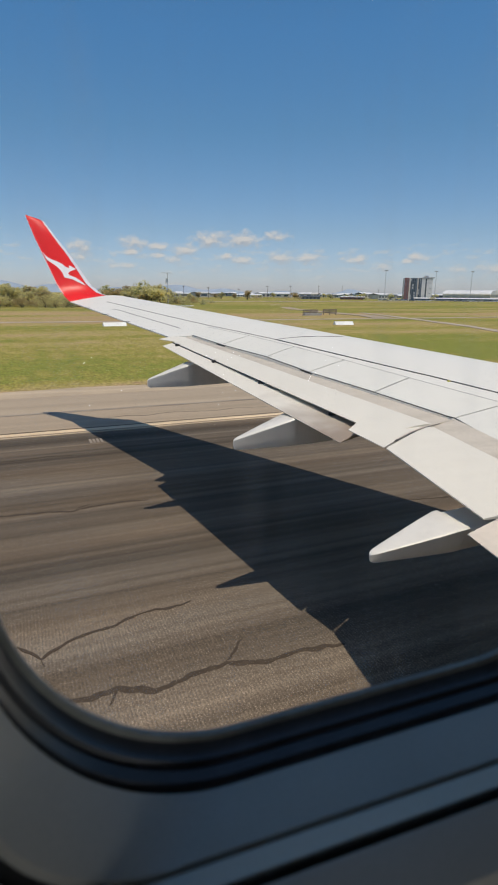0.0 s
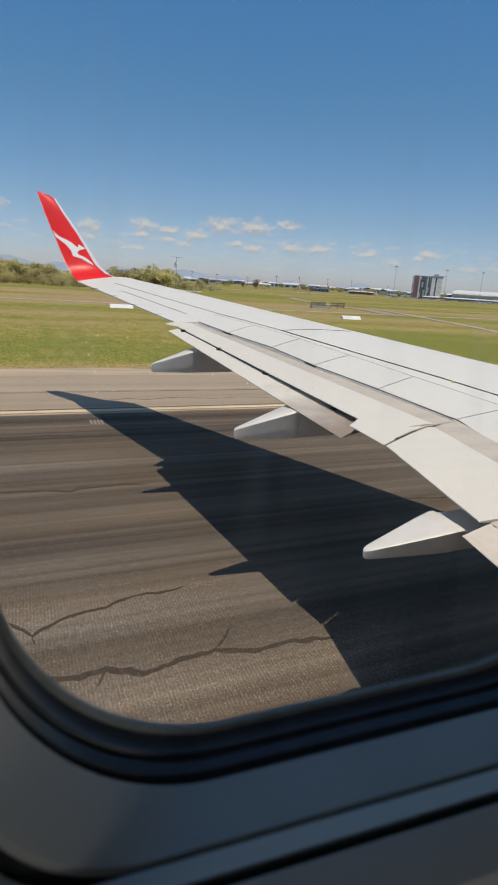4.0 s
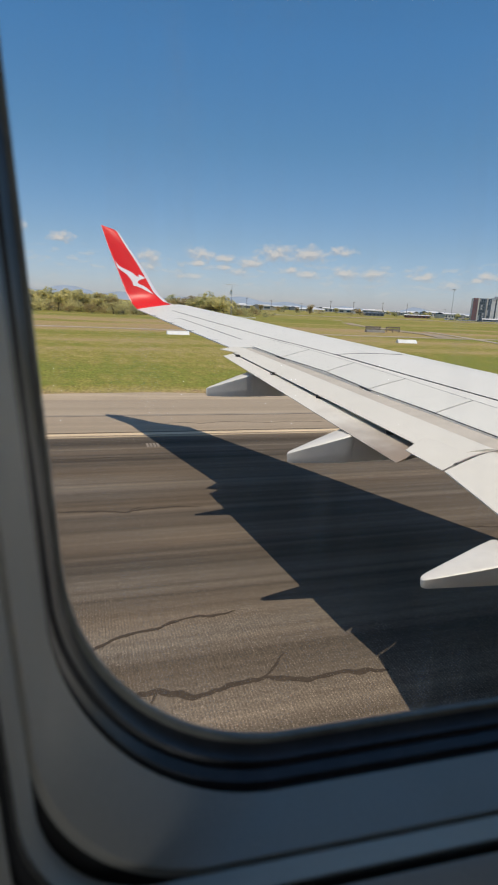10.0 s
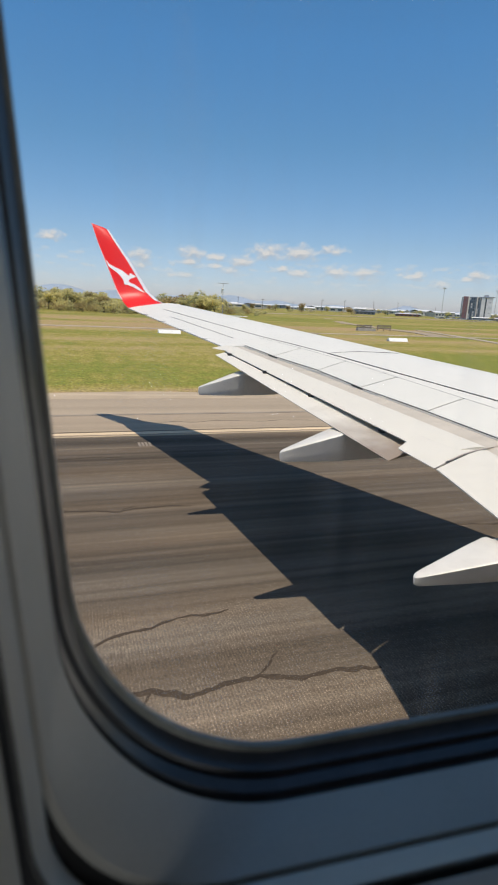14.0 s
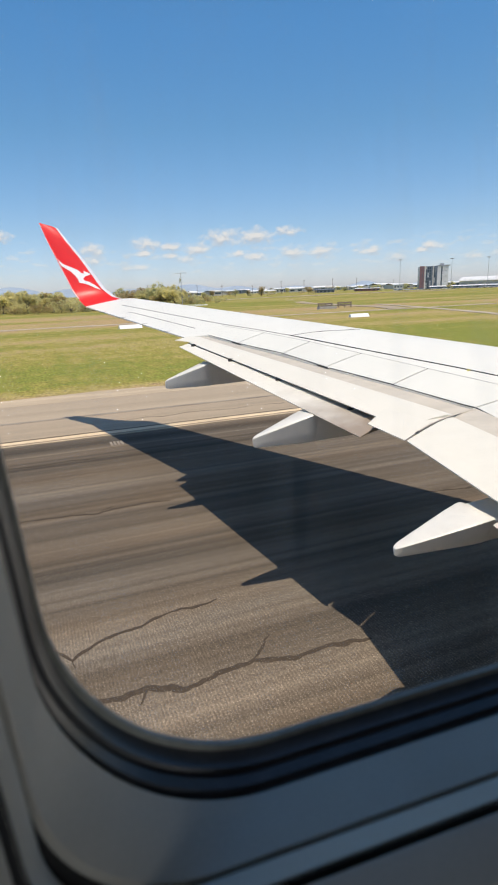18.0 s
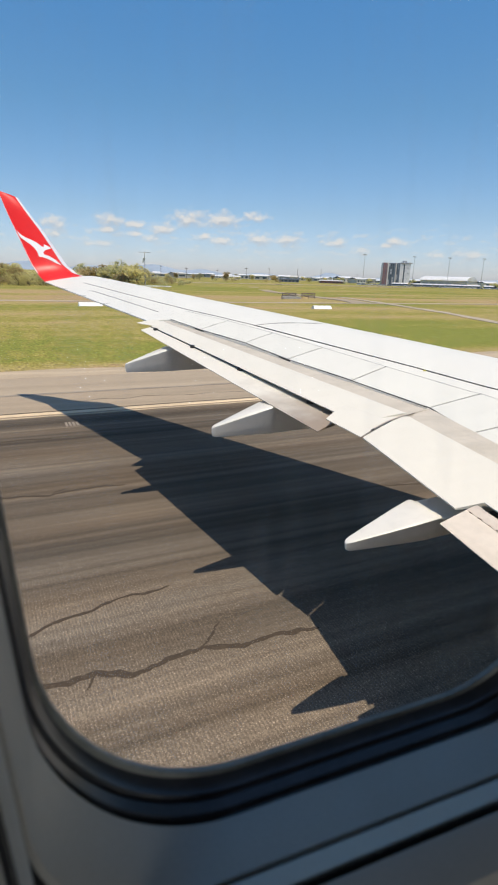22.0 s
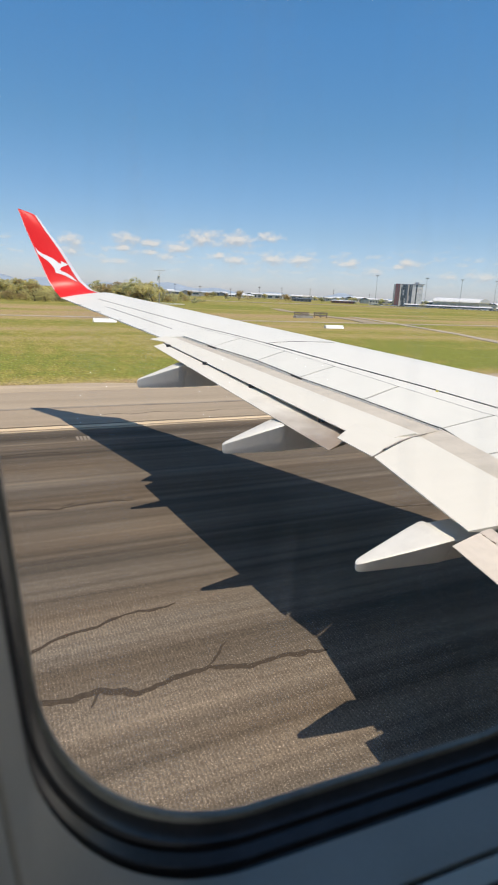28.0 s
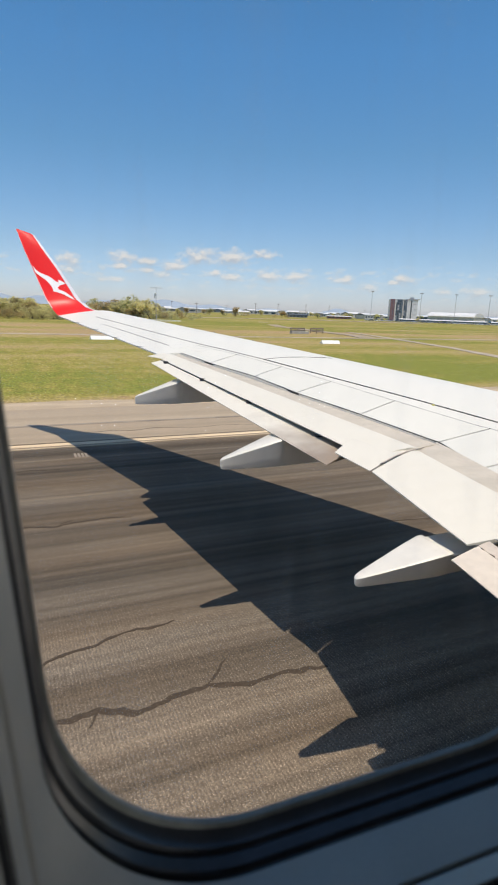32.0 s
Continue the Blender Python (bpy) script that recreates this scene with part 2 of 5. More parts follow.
PAVE_GREY = mat("grey_asphalt", (0.39, 0.312, 0.22), (0.32, 0.255, 0.18), 0.7, 0.9, fine=0.2, bump_scale=45, stretch=(0.05, 1.3, 1))
SEALANT = mat("crack_sealant", (0.075, 0.058, 0.043), (0.058, 0.045, 0.034), 20, 0.95, fine=0.1, spec=0.1)
LINE_PAINT = mat("edge_line_paint", (0.76, 0.585, 0.375), (0.52, 0.40, 0.26), 3.0, 0.8, fine=0.15, bump_scale=40, stretch=(0.12, 3, 1))
DULL_LINE = mat("dull_line_paint", (0.50, 0.385, 0.25), (0.30, 0.235, 0.16), 3.0, 0.85, fine=0.15, bump_scale=40, stretch=(0.12, 3, 1))
STRIPE_PAINT = mat("stripe_paint", (0.80, 0.76, 0.69), (0.66, 0.62, 0.55), 1.2, 0.8, fine=0.10, bump_scale=30, stretch=(0.25, 2.5, 1), lo=0.45, hi=0.75)
WORN_PAINT = mat("worn_line_paint", (0.31, 0.26, 0.20), (0.22, 0.18, 0.14), 2.5, 0.85, fine=0.15, bump_scale=40, stretch=(0.3, 2, 1))
DIRT_ROAD = mat("gravel_track", (0.42, 0.35, 0.27), (0.34, 0.28, 0.21), 0.4, 0.95, fine=0.1, bump_scale=4)


def leaf(name, a, b):
    """Thin leaves: half of the light that meets them passes through."""
    m = mat(name, a, b, 0.6, 0.6, fine=0.2, bump_scale=3, per_object=0.2, spec=0.2)
    n, l = m.node_tree.nodes, m.node_tree.links
    p = n["Principled BSDF"]
    hsv = next(k for k in n if k.bl_idname == "ShaderNodeHueSaturation")
    thin = n.new("ShaderNodeBsdfTranslucent")
    l.new(hsv.outputs[0], thin.inputs[0])
    both = n.new("ShaderNodeMixShader")
    both.inputs[0].default_value = 0.6
    l.new(p.outputs[0], both.inputs[1])
    l.new(thin.outputs[0], both.inputs[2])
    l.new(both.outputs[0], n["Material Output"].inputs[0])
    return m


LEAF_A = leaf("leaf_olive", (0.66, 0.60, 0.29), (0.58, 0.53, 0.26))
LEAF_B = leaf("leaf_dark", (0.54, 0.52, 0.28), (0.47, 0.45, 0.24))
LEAF_C = leaf("leaf_dry", (0.48, 0.38, 0.18), (0.39, 0.31, 0.15))
BARK = mat("bark", (0.13, 0.10, 0.075), (0.09, 0.07, 0.055), 8, 0.9, fine=0.2)
ROOF_WHITE = mat("white_sheet_roof", (0.72, 0.72, 0.72), (0.62, 0.62, 0.62), 0.3, 0.5, fine=0.04, bump_scale=2)
WALL_PALE = mat("pale_render", (0.55, 0.53, 0.50), (0.47, 0.45, 0.42), 0.3, 0.8, fine=0.05, bump_scale=2, per_object=0.25)
# dark cladding, navy and maroon are paled: distance haze is in the colours
WALL_DARK = mat("dark_cladding", (0.15, 0.17, 0.20), (0.12, 0.135, 0.16), 0.3, 0.5, fine=0.05, bump_scale=2)
NAVY_GLASS = mat("navy_glass", (0.14, 0.17, 0.215), (0.115, 0.145, 0.19), 0.5, 0.25, fine=0.06)
MAROON = mat("maroon_panel", (0.23, 0.125, 0.135), (0.19, 0.105, 0.115), 0.5, 0.6, fine=0.05)
WALL_RUST = mat("rust_red_panel", (0.24, 0.10, 0.075), (0.19, 0.08, 0.06), 0.4, 0.6, fine=0.05)
WINDOW_DARK = mat("window_glass", (0.05, 0.075, 0.10), (0.035, 0.055, 0.08), 0.3, 0.12, spec=0.8)
STEEL = mat("galvanised_steel", (0.42, 0.43, 0.45), (0.36, 0.37, 0.39), 1, 0.5, 0.2)
CONCRETE = mat("concrete", (0.42, 0.40, 0.36), (0.34, 0.32, 0.29), 0.8, 0.85, fine=0.08, bump_scale=6)
TIMBER = mat("weathered_timber", (0.27, 0.22, 0.165), (0.19, 0.155, 0.12), 1.5, 0.85, fine=0.15, bump_scale=8)
SIGN_WHITE = mat("white_board", (0.80, 0.80, 0.78), (0.72, 0.72, 0.70), 1, 0.6)
# distance haze is put into this blue-grey colour
HILL = mat("hazy_hill", (0.30, 0.36, 0.44), (0.27, 0.33, 0.40), 0.004, 1.0, fine=0.05, bump_scale=0.02)
CAR_PAINT = mat("car_paint", (0.50, 0.50, 0.52), (0.48, 0.48, 0.50), 1, 0.3, per_object=0.6)
TYRE = mat("tyre_rubber", (0.03, 0.03, 0.03), (0.025, 0.025, 0.025), 5, 0.8)


def asphalt_material():
    """Coarse asphalt: stone grain, rubber streaks along the runway, shallow transverse grooves."""
    m = bpy.data.materials.new("runway_asphalt")
    m.use_nodes = True
    t = m.node_tree
    n, l = t.nodes, t.links
    p = n["Principled BSDF"]
    p.inputs["Roughness"].default_value = 0.95
    p.inputs["Specular IOR Level"].default_value = 0.1
    g = n.new("ShaderNodeNewGeometry")

    def noise_at(stretch, scale, detail=4.0):
        mp = n.new("ShaderNodeMapping")
        mp.inputs["Scale"].default_value = stretch
        l.new(g.outputs["Position"], mp.inputs[0])
        z = n.new("ShaderNodeTexNoise")
        z.inputs["Scale"].default_value = scale
        z.inputs["Detail"].default_value = detail
        l.new(mp.outputs[0], z.inputs["Vector"])
        return z.outputs["Fac"]

    def ramp(fac, lo, hi, a, b):
        r = n.new("ShaderNodeMapRange")
        r.inputs["From Min"].default_value, r.inputs["From Max"].default_value = lo, hi
        r.inputs["To Min"].default_value, r.inputs["To Max"].default_value = a, b
        l.new(fac, r.inputs["Value"])
        return r.outputs[0]

    def times(a, b):
        k = n.new("ShaderNodeMath")
        k.operation = "MULTIPLY"
        l.new(a, k.inputs[0])
        l.new(b, k.inputs[1])
        return k.outputs[0]

    streak = ramp(noise_at((0.012, 1.0, 1.0), 1.15, 4.0), 0.38, 0.58, 0.62, 1.06)
    fine_streak = ramp(noise_at((0.012, 3.0, 1.0), 2.2, 5.0), 0.34, 0.66, 0.80, 1.15)
    patch = ramp(noise_at((0.5, 1.0, 1.0), 0.35, 3.0), 0.35, 0.65, 0.88, 1.1)
    cells = n.new("ShaderNodeTexVoronoi")  # aggregate stones
    cells.inputs["Scale"].default_value = 72.0
    l.new(g.outputs["Position"], cells.inputs["Vector"])
    tone = n.new("ShaderNodeSeparateColor")
    l.new(cells.outputs["Color"], tone.inputs[0])
    grain = ramp(tone.outputs[0], 0.0, 1.0, 0.76, 1.24)
    fine_cells = n.new("ShaderNodeTexVoronoi")
    fine_cells.inputs["Scale"].default_value = 140.0
    l.new(g.outputs["Position"], fine_cells.inputs["Vector"])
    tone2 = n.new("ShaderNodeSeparateColor")
    l.new(fine_cells.outputs["Color"], tone2.inputs[0])
    speck = ramp(tone2.outputs[0], 0.90, 1.0, 1.0, 2.5)
    w = n.new("ShaderNodeTexWave")
    w.wave_type, w.bands_direction = "BANDS", "X"
    w.inputs["Scale"].default_value = 8.6
    w.inputs["Distortion"].default_value = 0.4
    l.new(g.outputs["Position"], w.inputs["Vector"])
    groove = ramp(w.outputs["Fac"], 0.0, 1.0, 0.87, 1.09)
    sep = n.new("ShaderNodeSeparateXYZ")
    l.new(g.outputs["Position"], sep.inputs[0])
    lane_tone = n.new("ShaderNodeValToRGB")  # rubber laid down by wheels in broad lanes along the runway
    lane_tone.color_ramp.interpolation = "EASE"
    we = lane_tone.color_ramp.elements
    we[0].position, we[0].color = 0.0, (0.8, 0.8, 0.8, 1)
    we[1].position, we[1].color = 1.0, (0.84, 0.84, 0.84, 1)
    # values nearest the aircraft also hold a little of its shade
    for pos, val in ((0.12, 0.93), (0.33, 0.96), (0.45, 0.72), (0.58, 0.68), (0.70, 0.84), (0.84, 0.66), (0.93, 0.70)):
        we.new(pos).color = (val, val, val, 1)
    lane = ramp(sep.outputs["Y"], 0.0, 15.6, 0.0, 1.0)
    l.new(lane, lane_tone.inputs[0])
    streak = times(streak, lane_tone.outputs[0])
    pale = ramp(noise_at((0.008, 1.0, 1.0), 3.4, 3.0), 0.56, 0.72, 1.0, 1.38)  # strips left free of rubber
    bare = n.new("ShaderNodeMix")  # rubber fills the stone grain where it is thick
    bare.inputs[2].default_value = 1.0
    l.new(ramp(lane_tone.outputs[0], 0.62, 0.95, 0.35, 1.0), bare.inputs[0])
    l.new(times(grain, times(groove, speck)), bare.inputs[3])
    v = times(times(times(streak, fine_streak), times(patch, pale)), bare.outputs[0])
    hsv = n.new("ShaderNodeHueSaturation")
    stain = n.new("ShaderNodeMix")  # rust-brown and grey drifts in the stone
    stain.data_type = "RGBA"
    stain.inputs[6].default_value = (0.174, 0.145, 0.114, 1)
    stain.inputs[7].default_value = (0.189, 0.145, 0.103, 1)
    l.new(ramp(noise_at((0.16, 1.0, 1.0), 0.8, 5.0), 0.40, 0.66, 0.0, 1.0), stain.inputs[0])
    l.new(stain.outputs[2], hsv.inputs["Color"])
    l.new(v, hsv.inputs["Value"])
    l.new(hsv.outputs[0], p.inputs["Base Color"])
    bp = n.new("ShaderNodeBump")
    bp.inputs["Strength"].default_value = 0.35
    bp.inputs["Distance"].default_value = 0.004
    l.new(cells.outputs["Distance"], bp.inputs["Height"])
    l.new(bp.outputs[0], p.inputs["Normal"])
    return m


def field_material():
    """Mown airfield grass: green and straw in drifts along the runway."""
    m = bpy.data.materials.new("airfield_grass")
    m.use_nodes = True
    t = m.node_tree
    n, l = t.nodes, t.links
    p = n["Principled BSDF"]
    p.inputs["Roughness"].default_value = 0.95
    p.inputs["Specular IOR Level"].default_value = 0.1
    g = n.new("ShaderNodeNewGeometry")
    mp = n.new("ShaderNodeMapping")
    mp.inputs["Scale"].default_value = (0.25, 1, 1)
    l.new(g.outputs["Position"], mp.inputs[0])
    z = n.new("ShaderNodeTexNoise")
    z.inputs["Scale"].default_value = 0.09
    z.inputs["Detail"].default_value = 8.0
    z.inputs["Roughness"].default_value = 0.6
    l.new(mp.outputs[0], z.inputs["Vector"])
    sep = n.new("ShaderNodeSeparateXYZ")
    l.new(g.outputs["Position"], sep.inputs[0])
    zone = n.new("ShaderNodeValToRGB")  # mown strips by distance from the runway
    zone.color_ramp.interpolation = "LINEAR"
    mr = n.new("ShaderNodeMapRange")
    mr.inputs["From Min"].default_value, mr.inputs["From Max"].default_value = 20, 220
    wp = n.new("ShaderNodeTexNoise")  # wandering borders between the strips
    wp.inputs["Scale"].default_value = 0.05
    wp.inputs["Detail"].default_value = 5.0
    l.new(mp.outputs[0], wp.inputs["Vector"])
    wr = n.new("ShaderNodeMapRange")
    wr.inputs["From Min"].default_value, wr.inputs["From Max"].default_value = 0.3, 0.7
    wr.inputs["To Min"].default_value, wr.inputs["To Max"].default_value = -0.32, 0.32
    l.new(wp.outputs["Fac"], wr.inputs["Value"])
    off = n.new("ShaderNodeMath")
    off.operation = "SUBTRACT"
    off.inputs[1].default_value = 21.5
    l.new(sep.outputs["Y"], off.inputs[0])
    wm = n.new("ShaderNodeMath")
    wm.operation = "MULTIPLY_ADD"
    l.new(off.outputs[0], wm.inputs[0])
    l.new(wr.outputs[0], wm.inputs[1])
    l.new(sep.outputs["Y"], wm.inputs[2])
    l.new(wm.outputs[0], mr.inputs["Value"])
    l.new(mr.outputs[0], zone.inputs[0])
    e = zone.color_ramp.elements
    e[0].position, e[0].color = 0.0, (0.75, 0.75, 0.75, 1)
    e[1].position, e[1].color = 1.0, (0.36, 0.36, 0.36, 1)
    for pos, val in ((0.014, 0.90), (0.021, 0.55), (0.027, 0.12), (0.050, 0.08), (0.080, 0.24), (0.12, 0.50), (0.24, 0.46), (0.29, 0.86), (0.40, 0.80), (0.45, 0.30), (0.6, 0.26)):
        e.new(pos).color = (val, val, val, 1)
    clump = n.new("ShaderNodeMapping")
    clump.inputs["Scale"].default_value = (1.0, 0.38, 1.0)
    l.new(g.outputs["Position"], clump.inputs[0])
    mott = n.new("ShaderNodeTexNoise")
    mott.inputs["Scale"].default_value = 1.1
    mott.inputs["Detail"].default_value = 8.0
    mott.inputs["Roughness"].default_value = 0.68
    l.new(clump.outputs[0], mott.inputs["Vector"])
    mot = n.new("ShaderNodeMapRange")
    mot.inputs["From Min"].default_value, mot.inputs["From Max"].default_value = 0.3, 0.7
    mot.inputs["To Min"].default_value, mot.inputs["To Max"].default_value = -0.30, 0.36
    l.new(mott.outputs["Fac"], mot.inputs["Value"])
    base = n.new("ShaderNodeMath")
    base.operation = "ADD"
    l.new(zone.outputs[0], base.inputs[0])
    l.new(mot.outputs[0], base.inputs[1])
    add = n.new("ShaderNodeMath")
    add.operation = "ADD"
    sub = n.new("ShaderNodeMapRange")
    sub.inputs["From Min"].default_value, sub.inputs["From Max"].default_value = 0.3, 0.7
    sub.inputs["To Min"].default_value, sub.inputs["To Max"].default_value = -0.55, 0.65
    l.new(z.outputs["Fac"], sub.inputs["Value"])
    l.new(base.outputs[0], add.inputs[0])
    l.new(sub.outputs[0], add.inputs[1])
    col = n.new("ShaderNodeValToRGB")
    c = col.color_ramp.elements
    c[0].position, c[0].color = 0.10, (0.192, 0.205, 0.041, 1)
    c[1].position, c[1].color = 1.0, (0.36, 0.255, 0.13, 1)
    c.new(0.45).color = (0.274, 0.234, 0.062, 1)
    c.new(0.75).color = (0.335, 0.270, 0.105, 1)
    l.new(add.outputs[0], col.inputs[0])
    f = n.new("ShaderNodeTexNoise")
    f.inputs["Scale"].default_value = 9.0
    f.inputs["Detail"].default_value = 6.0
    l.new(clump.outputs[0], f.inputs["Vector"])
    fr = n.new("ShaderNodeMapRange")
    fr.inputs["From Min"].default_value, fr.inputs["From Max"].default_value = 0.3, 0.7
    fr.inputs["To Min"].default_value, fr.inputs["To Max"].default_value = 0.66, 1.34
    l.new(f.outputs["Fac"], fr.inputs["Value"])
    hsv = n.new("ShaderNodeHueSaturation")
    l.new(fr.outputs[0], hsv.inputs["Value"])
    l.new(col.outputs[0], hsv.inputs["Color"])
    l.new(hsv.outputs[0], p.inputs["Base Color"])
    bp = n.new("ShaderNodeBump")
    bp.inputs["Strength"].default_value = 0.6
    bp.inputs["Distance"].default_value = 0.08
    l.new(f.outputs["Fac"], bp.inputs["Height"])
    l.new(bp.outputs[0], p.inputs["Normal"])
    return m


def pane_material():
    """Clear acrylic: passes the view, mirrors a little, with a thin film of dust and fine scratches."""
    m = bpy.data.materials.new("cabin_window_acrylic")
    m.use_nodes = True
    t = m.node_tree
    n, l = t.nodes, t.links
    n.clear()
    out = n.new("ShaderNodeOutputMaterial")
    clear = n.new("ShaderNodeBsdfTransparent")
    clear.inputs[0].default_value = (0.97, 0.975, 0.97, 1)
    gloss = n.new("ShaderNodeBsdfGlossy")
    gloss.inputs["Roughness"].default_value = 0.0
    fres = n.new("ShaderNodeFresnel")
    fres.inputs[0].default_value = 1.04
    mix = n.new("ShaderNodeMixShader")
    l.new(fres.outputs[0], mix.inputs[0])
    l.new(clear.outputs[0], mix.inputs[1])
    l.new(gloss.outputs[0], mix.inputs[2])
    dust = n.new("ShaderNodeBsdfTranslucent")
    dust.inputs[0].default_value = (0.9, 0.88, 0.84, 1)
    g = n.new("ShaderNodeNewGeometry")
    mp = n.new("ShaderNodeMapping")
    mp.inputs["Scale"].default_value = (4, 1, 0.6)
    l.new(g.outputs["Position"], mp.inputs[0])
    z = n.new("ShaderNodeTexNoise")
    z.inputs["Scale"].default_value = 22.0
    z.inputs["Detail"].default_value = 6.0
    l.new(mp.outputs[0], z.inputs["Vector"])
    r = n.new("ShaderNodeMapRange")
    r.inputs["From Min"].default_value, r.inputs["From Max"].default_value = 0.4, 0.75
    r.inputs["To Min"].default_value, r.inputs["To Max"].default_value = 0.003, 0.028
    l.new(z.outputs["Fac"], r.inputs["Value"])
    smear = n.new("ShaderNodeTexNoise")  # wiped smears and finger grease
    smear.inputs["Scale"].default_value = 13.0
    smear.inputs["Detail"].default_value = 2.0
    l.new(mp.outputs[0], smear.inputs["Vector"])
    sr = n.new("ShaderNodeMapRange")
    sr.inputs["From Min"].default_value, sr.inputs["From Max"].default_value = 0.56, 0.78
    sr.inputs["To Min"].default_value, sr.inputs["To Max"].default_value = 0.0, 0.055
    l.new(smear.outputs["Fac"], sr.inputs["Value"])
    film = n.new("ShaderNodeMath")
    film.operation = "ADD"
    l.new(r.outputs[0], film.inputs[0])
    l.new(sr.outputs[0], film.inputs[1])
    mix2 = n.new("ShaderNodeMixShader")
    l.new(film.outputs[0], mix2.inputs[0])
    l.new(mix.outputs[0], mix2.inputs[1])
    l.new(dust.outputs[0], mix2.inputs[2])
    l.new(mix2.outputs[0], out.inputs[0])
    return m


def stained_flap():
    """White flap paint, sooted brown towards the inner end."""
    m = mat("stained_flap_paint", (0.695, 0.66, 0.58), (0.675, 0.64, 0.56), 1.8, 0.55, fine=0.03, bump_scale=14, stretch=(0.5, 3, 1))
    n, l = m.node_tree.nodes, m.node_tree.links
    hsv = next(k for k in n if k.bl_idname == "ShaderNodeHueSaturation")
    g = next(k for k in n if k.bl_idname == "ShaderNodeNewGeometry")
    sep = n.new("ShaderNodeSeparateXYZ")
    l.new(g.outputs["Position"], sep.inputs[0])
    z = n.new("ShaderNodeTexNoise")
    z.inputs["Scale"].default_value, z.inputs["Detail"].default_value = 2.4, 5.0
    l.new(g.outputs["Position"], z.inputs["Vector"])
    add = n.new("ShaderNodeMath")
    add.operation = "MULTIPLY_ADD"
    add.inputs[1].default_value = 1.6
    l.new(z.outputs["Fac"], add.inputs[0])
    l.new(sep.outputs["Y"], add.inputs[2])
    r = n.new("ShaderNodeMapRange")
    r.inputs["From Min"].default_value, r.inputs["From Max"].default_value = 5.5, 6.8
    r.inputs["To Min"].default_value, r.inputs["To Max"].default_value = 0.9, 0.0
    l.new(add.outputs[0], r.inputs["Value"])
    mix = n.new("ShaderNodeMix")
    mix.data_type = "RGBA"
    mix.inputs[7].default_value = (0.25, 0.19, 0.14, 1)
    l.new(r.outputs[0], mix.inputs[0])
    l.new(hsv.outputs[0], mix.inputs[6])
    l.new(mix.outputs[2], n["Principled BSDF"].inputs["Base Color"])
    return m


STAINED_FLAP = stained_flap()
ASPHALT, FIELD, PANE = asphalt_material(), field_material(), pane_material()


# ======== mesh helpers ========
def finish(bm, material, smooth=False, angle=35):
    me = bpy.data.meshes.new("mesh")
    bmesh.ops.recalc_face_normals(bm, faces=bm.faces)
    if smooth:
        for f in bm.faces:
            f.smooth = True
        for e in bm.edges:
            if len(e.link_faces) == 2 and e.calc_face_angle(0) > radians(angle):
                e.smooth = False
    bm.to_mesh(me)
    bm.free()
    me.materials.append(material)
    return me


def part(name, bm, material, parent=None, label="", smooth=False):
    ob = new(name, finish(bm, material, smooth))
    if parent:
        ob.parent = parent
    return tagged(ob, label) if label else ob


def thing(name, label, category, group="", m=None):
    ob = new(name)
    ob.empty_display_size = 0.2
    if m:
        ob.matrix_world = m
    return tagged(ob, label, category, group)


def box(bm, x0, x1, y0, y1, z0, z1, bevel=0.0):
    v = bmesh.ops.create_cube(bm, size=1.0)["verts"]
    for k in v:
        k.co = Vector(((x0 + x1) / 2 + k.co.x * (x1 - x0), (y0 + y1) / 2 + k.co.y * (y1 - y0), (z0 + z1) / 2 + k.co.z * (z1 - z0)))
    if bevel:
        edges = list({e for k in v for e in k.link_edges})
        bmesh.ops.bevel(bm, geom=edges, offset=bevel, segments=2, affect="EDGES")
    return bm


def loft(bm, loops, close=True, caps=True):
    """Skin a list of vertex loops of equal length."""
    rings = [[bm.verts.new(p) for p in lp] for lp in loops]
    k = len(rings[0])
    for a, b in zip(rings, rings[1:]):
        for i in range(k if close else k - 1):
            j = (i + 1) % k
            bm.faces.new((a[i], a[j], b[j], b[i]))
    if caps and close:
        bm.faces.new(rings[0][::-1])
        bm.faces.new(rings[-1])
    return rings


def tube(bm, pts, r0, r1=None, sides=6):
    r1 = r0 if r1 is None else r1
    loops = []
    for i, p in enumerate(pts):
        p = Vector(p)
        a = Vector(pts[max(0, i - 1)])
        b = Vector(pts[min(len(pts) - 1, i + 1)])
        d = (b - a).normalized()
        s = d.cross(Vector((0.3, 0.2, 1))) if abs(d.z) < 0.9 else d.cross(Vector((1, 0, 0)))
        s.normalize()
        u = d.cross(s)
        r = r0 + (r1 - r0) * i / max(1, len(pts) - 1)
        loops.append([p + s * (r * math.cos(2 * math.pi * k / sides)) + u * (r * math.sin(2 * math.pi * k / sides)) for k in range(sides)])
    loft(bm, loops)
    return bm


def lerp(y, pts):
    return float(np.interp(y, [p[0] for p in pts], [p[1] for p in pts]))


# ======== ground, runway ========
def sheet(name, x0, x1, y0, y1, z, depth, material, label, nx=1, ny=1):
    bm = bmesh.new()
    box(bm, x0, x1, y0, y1, z - depth, z)
    return tagged(part(name, bm, material), label, name.replace("_", " "), kind="structure")


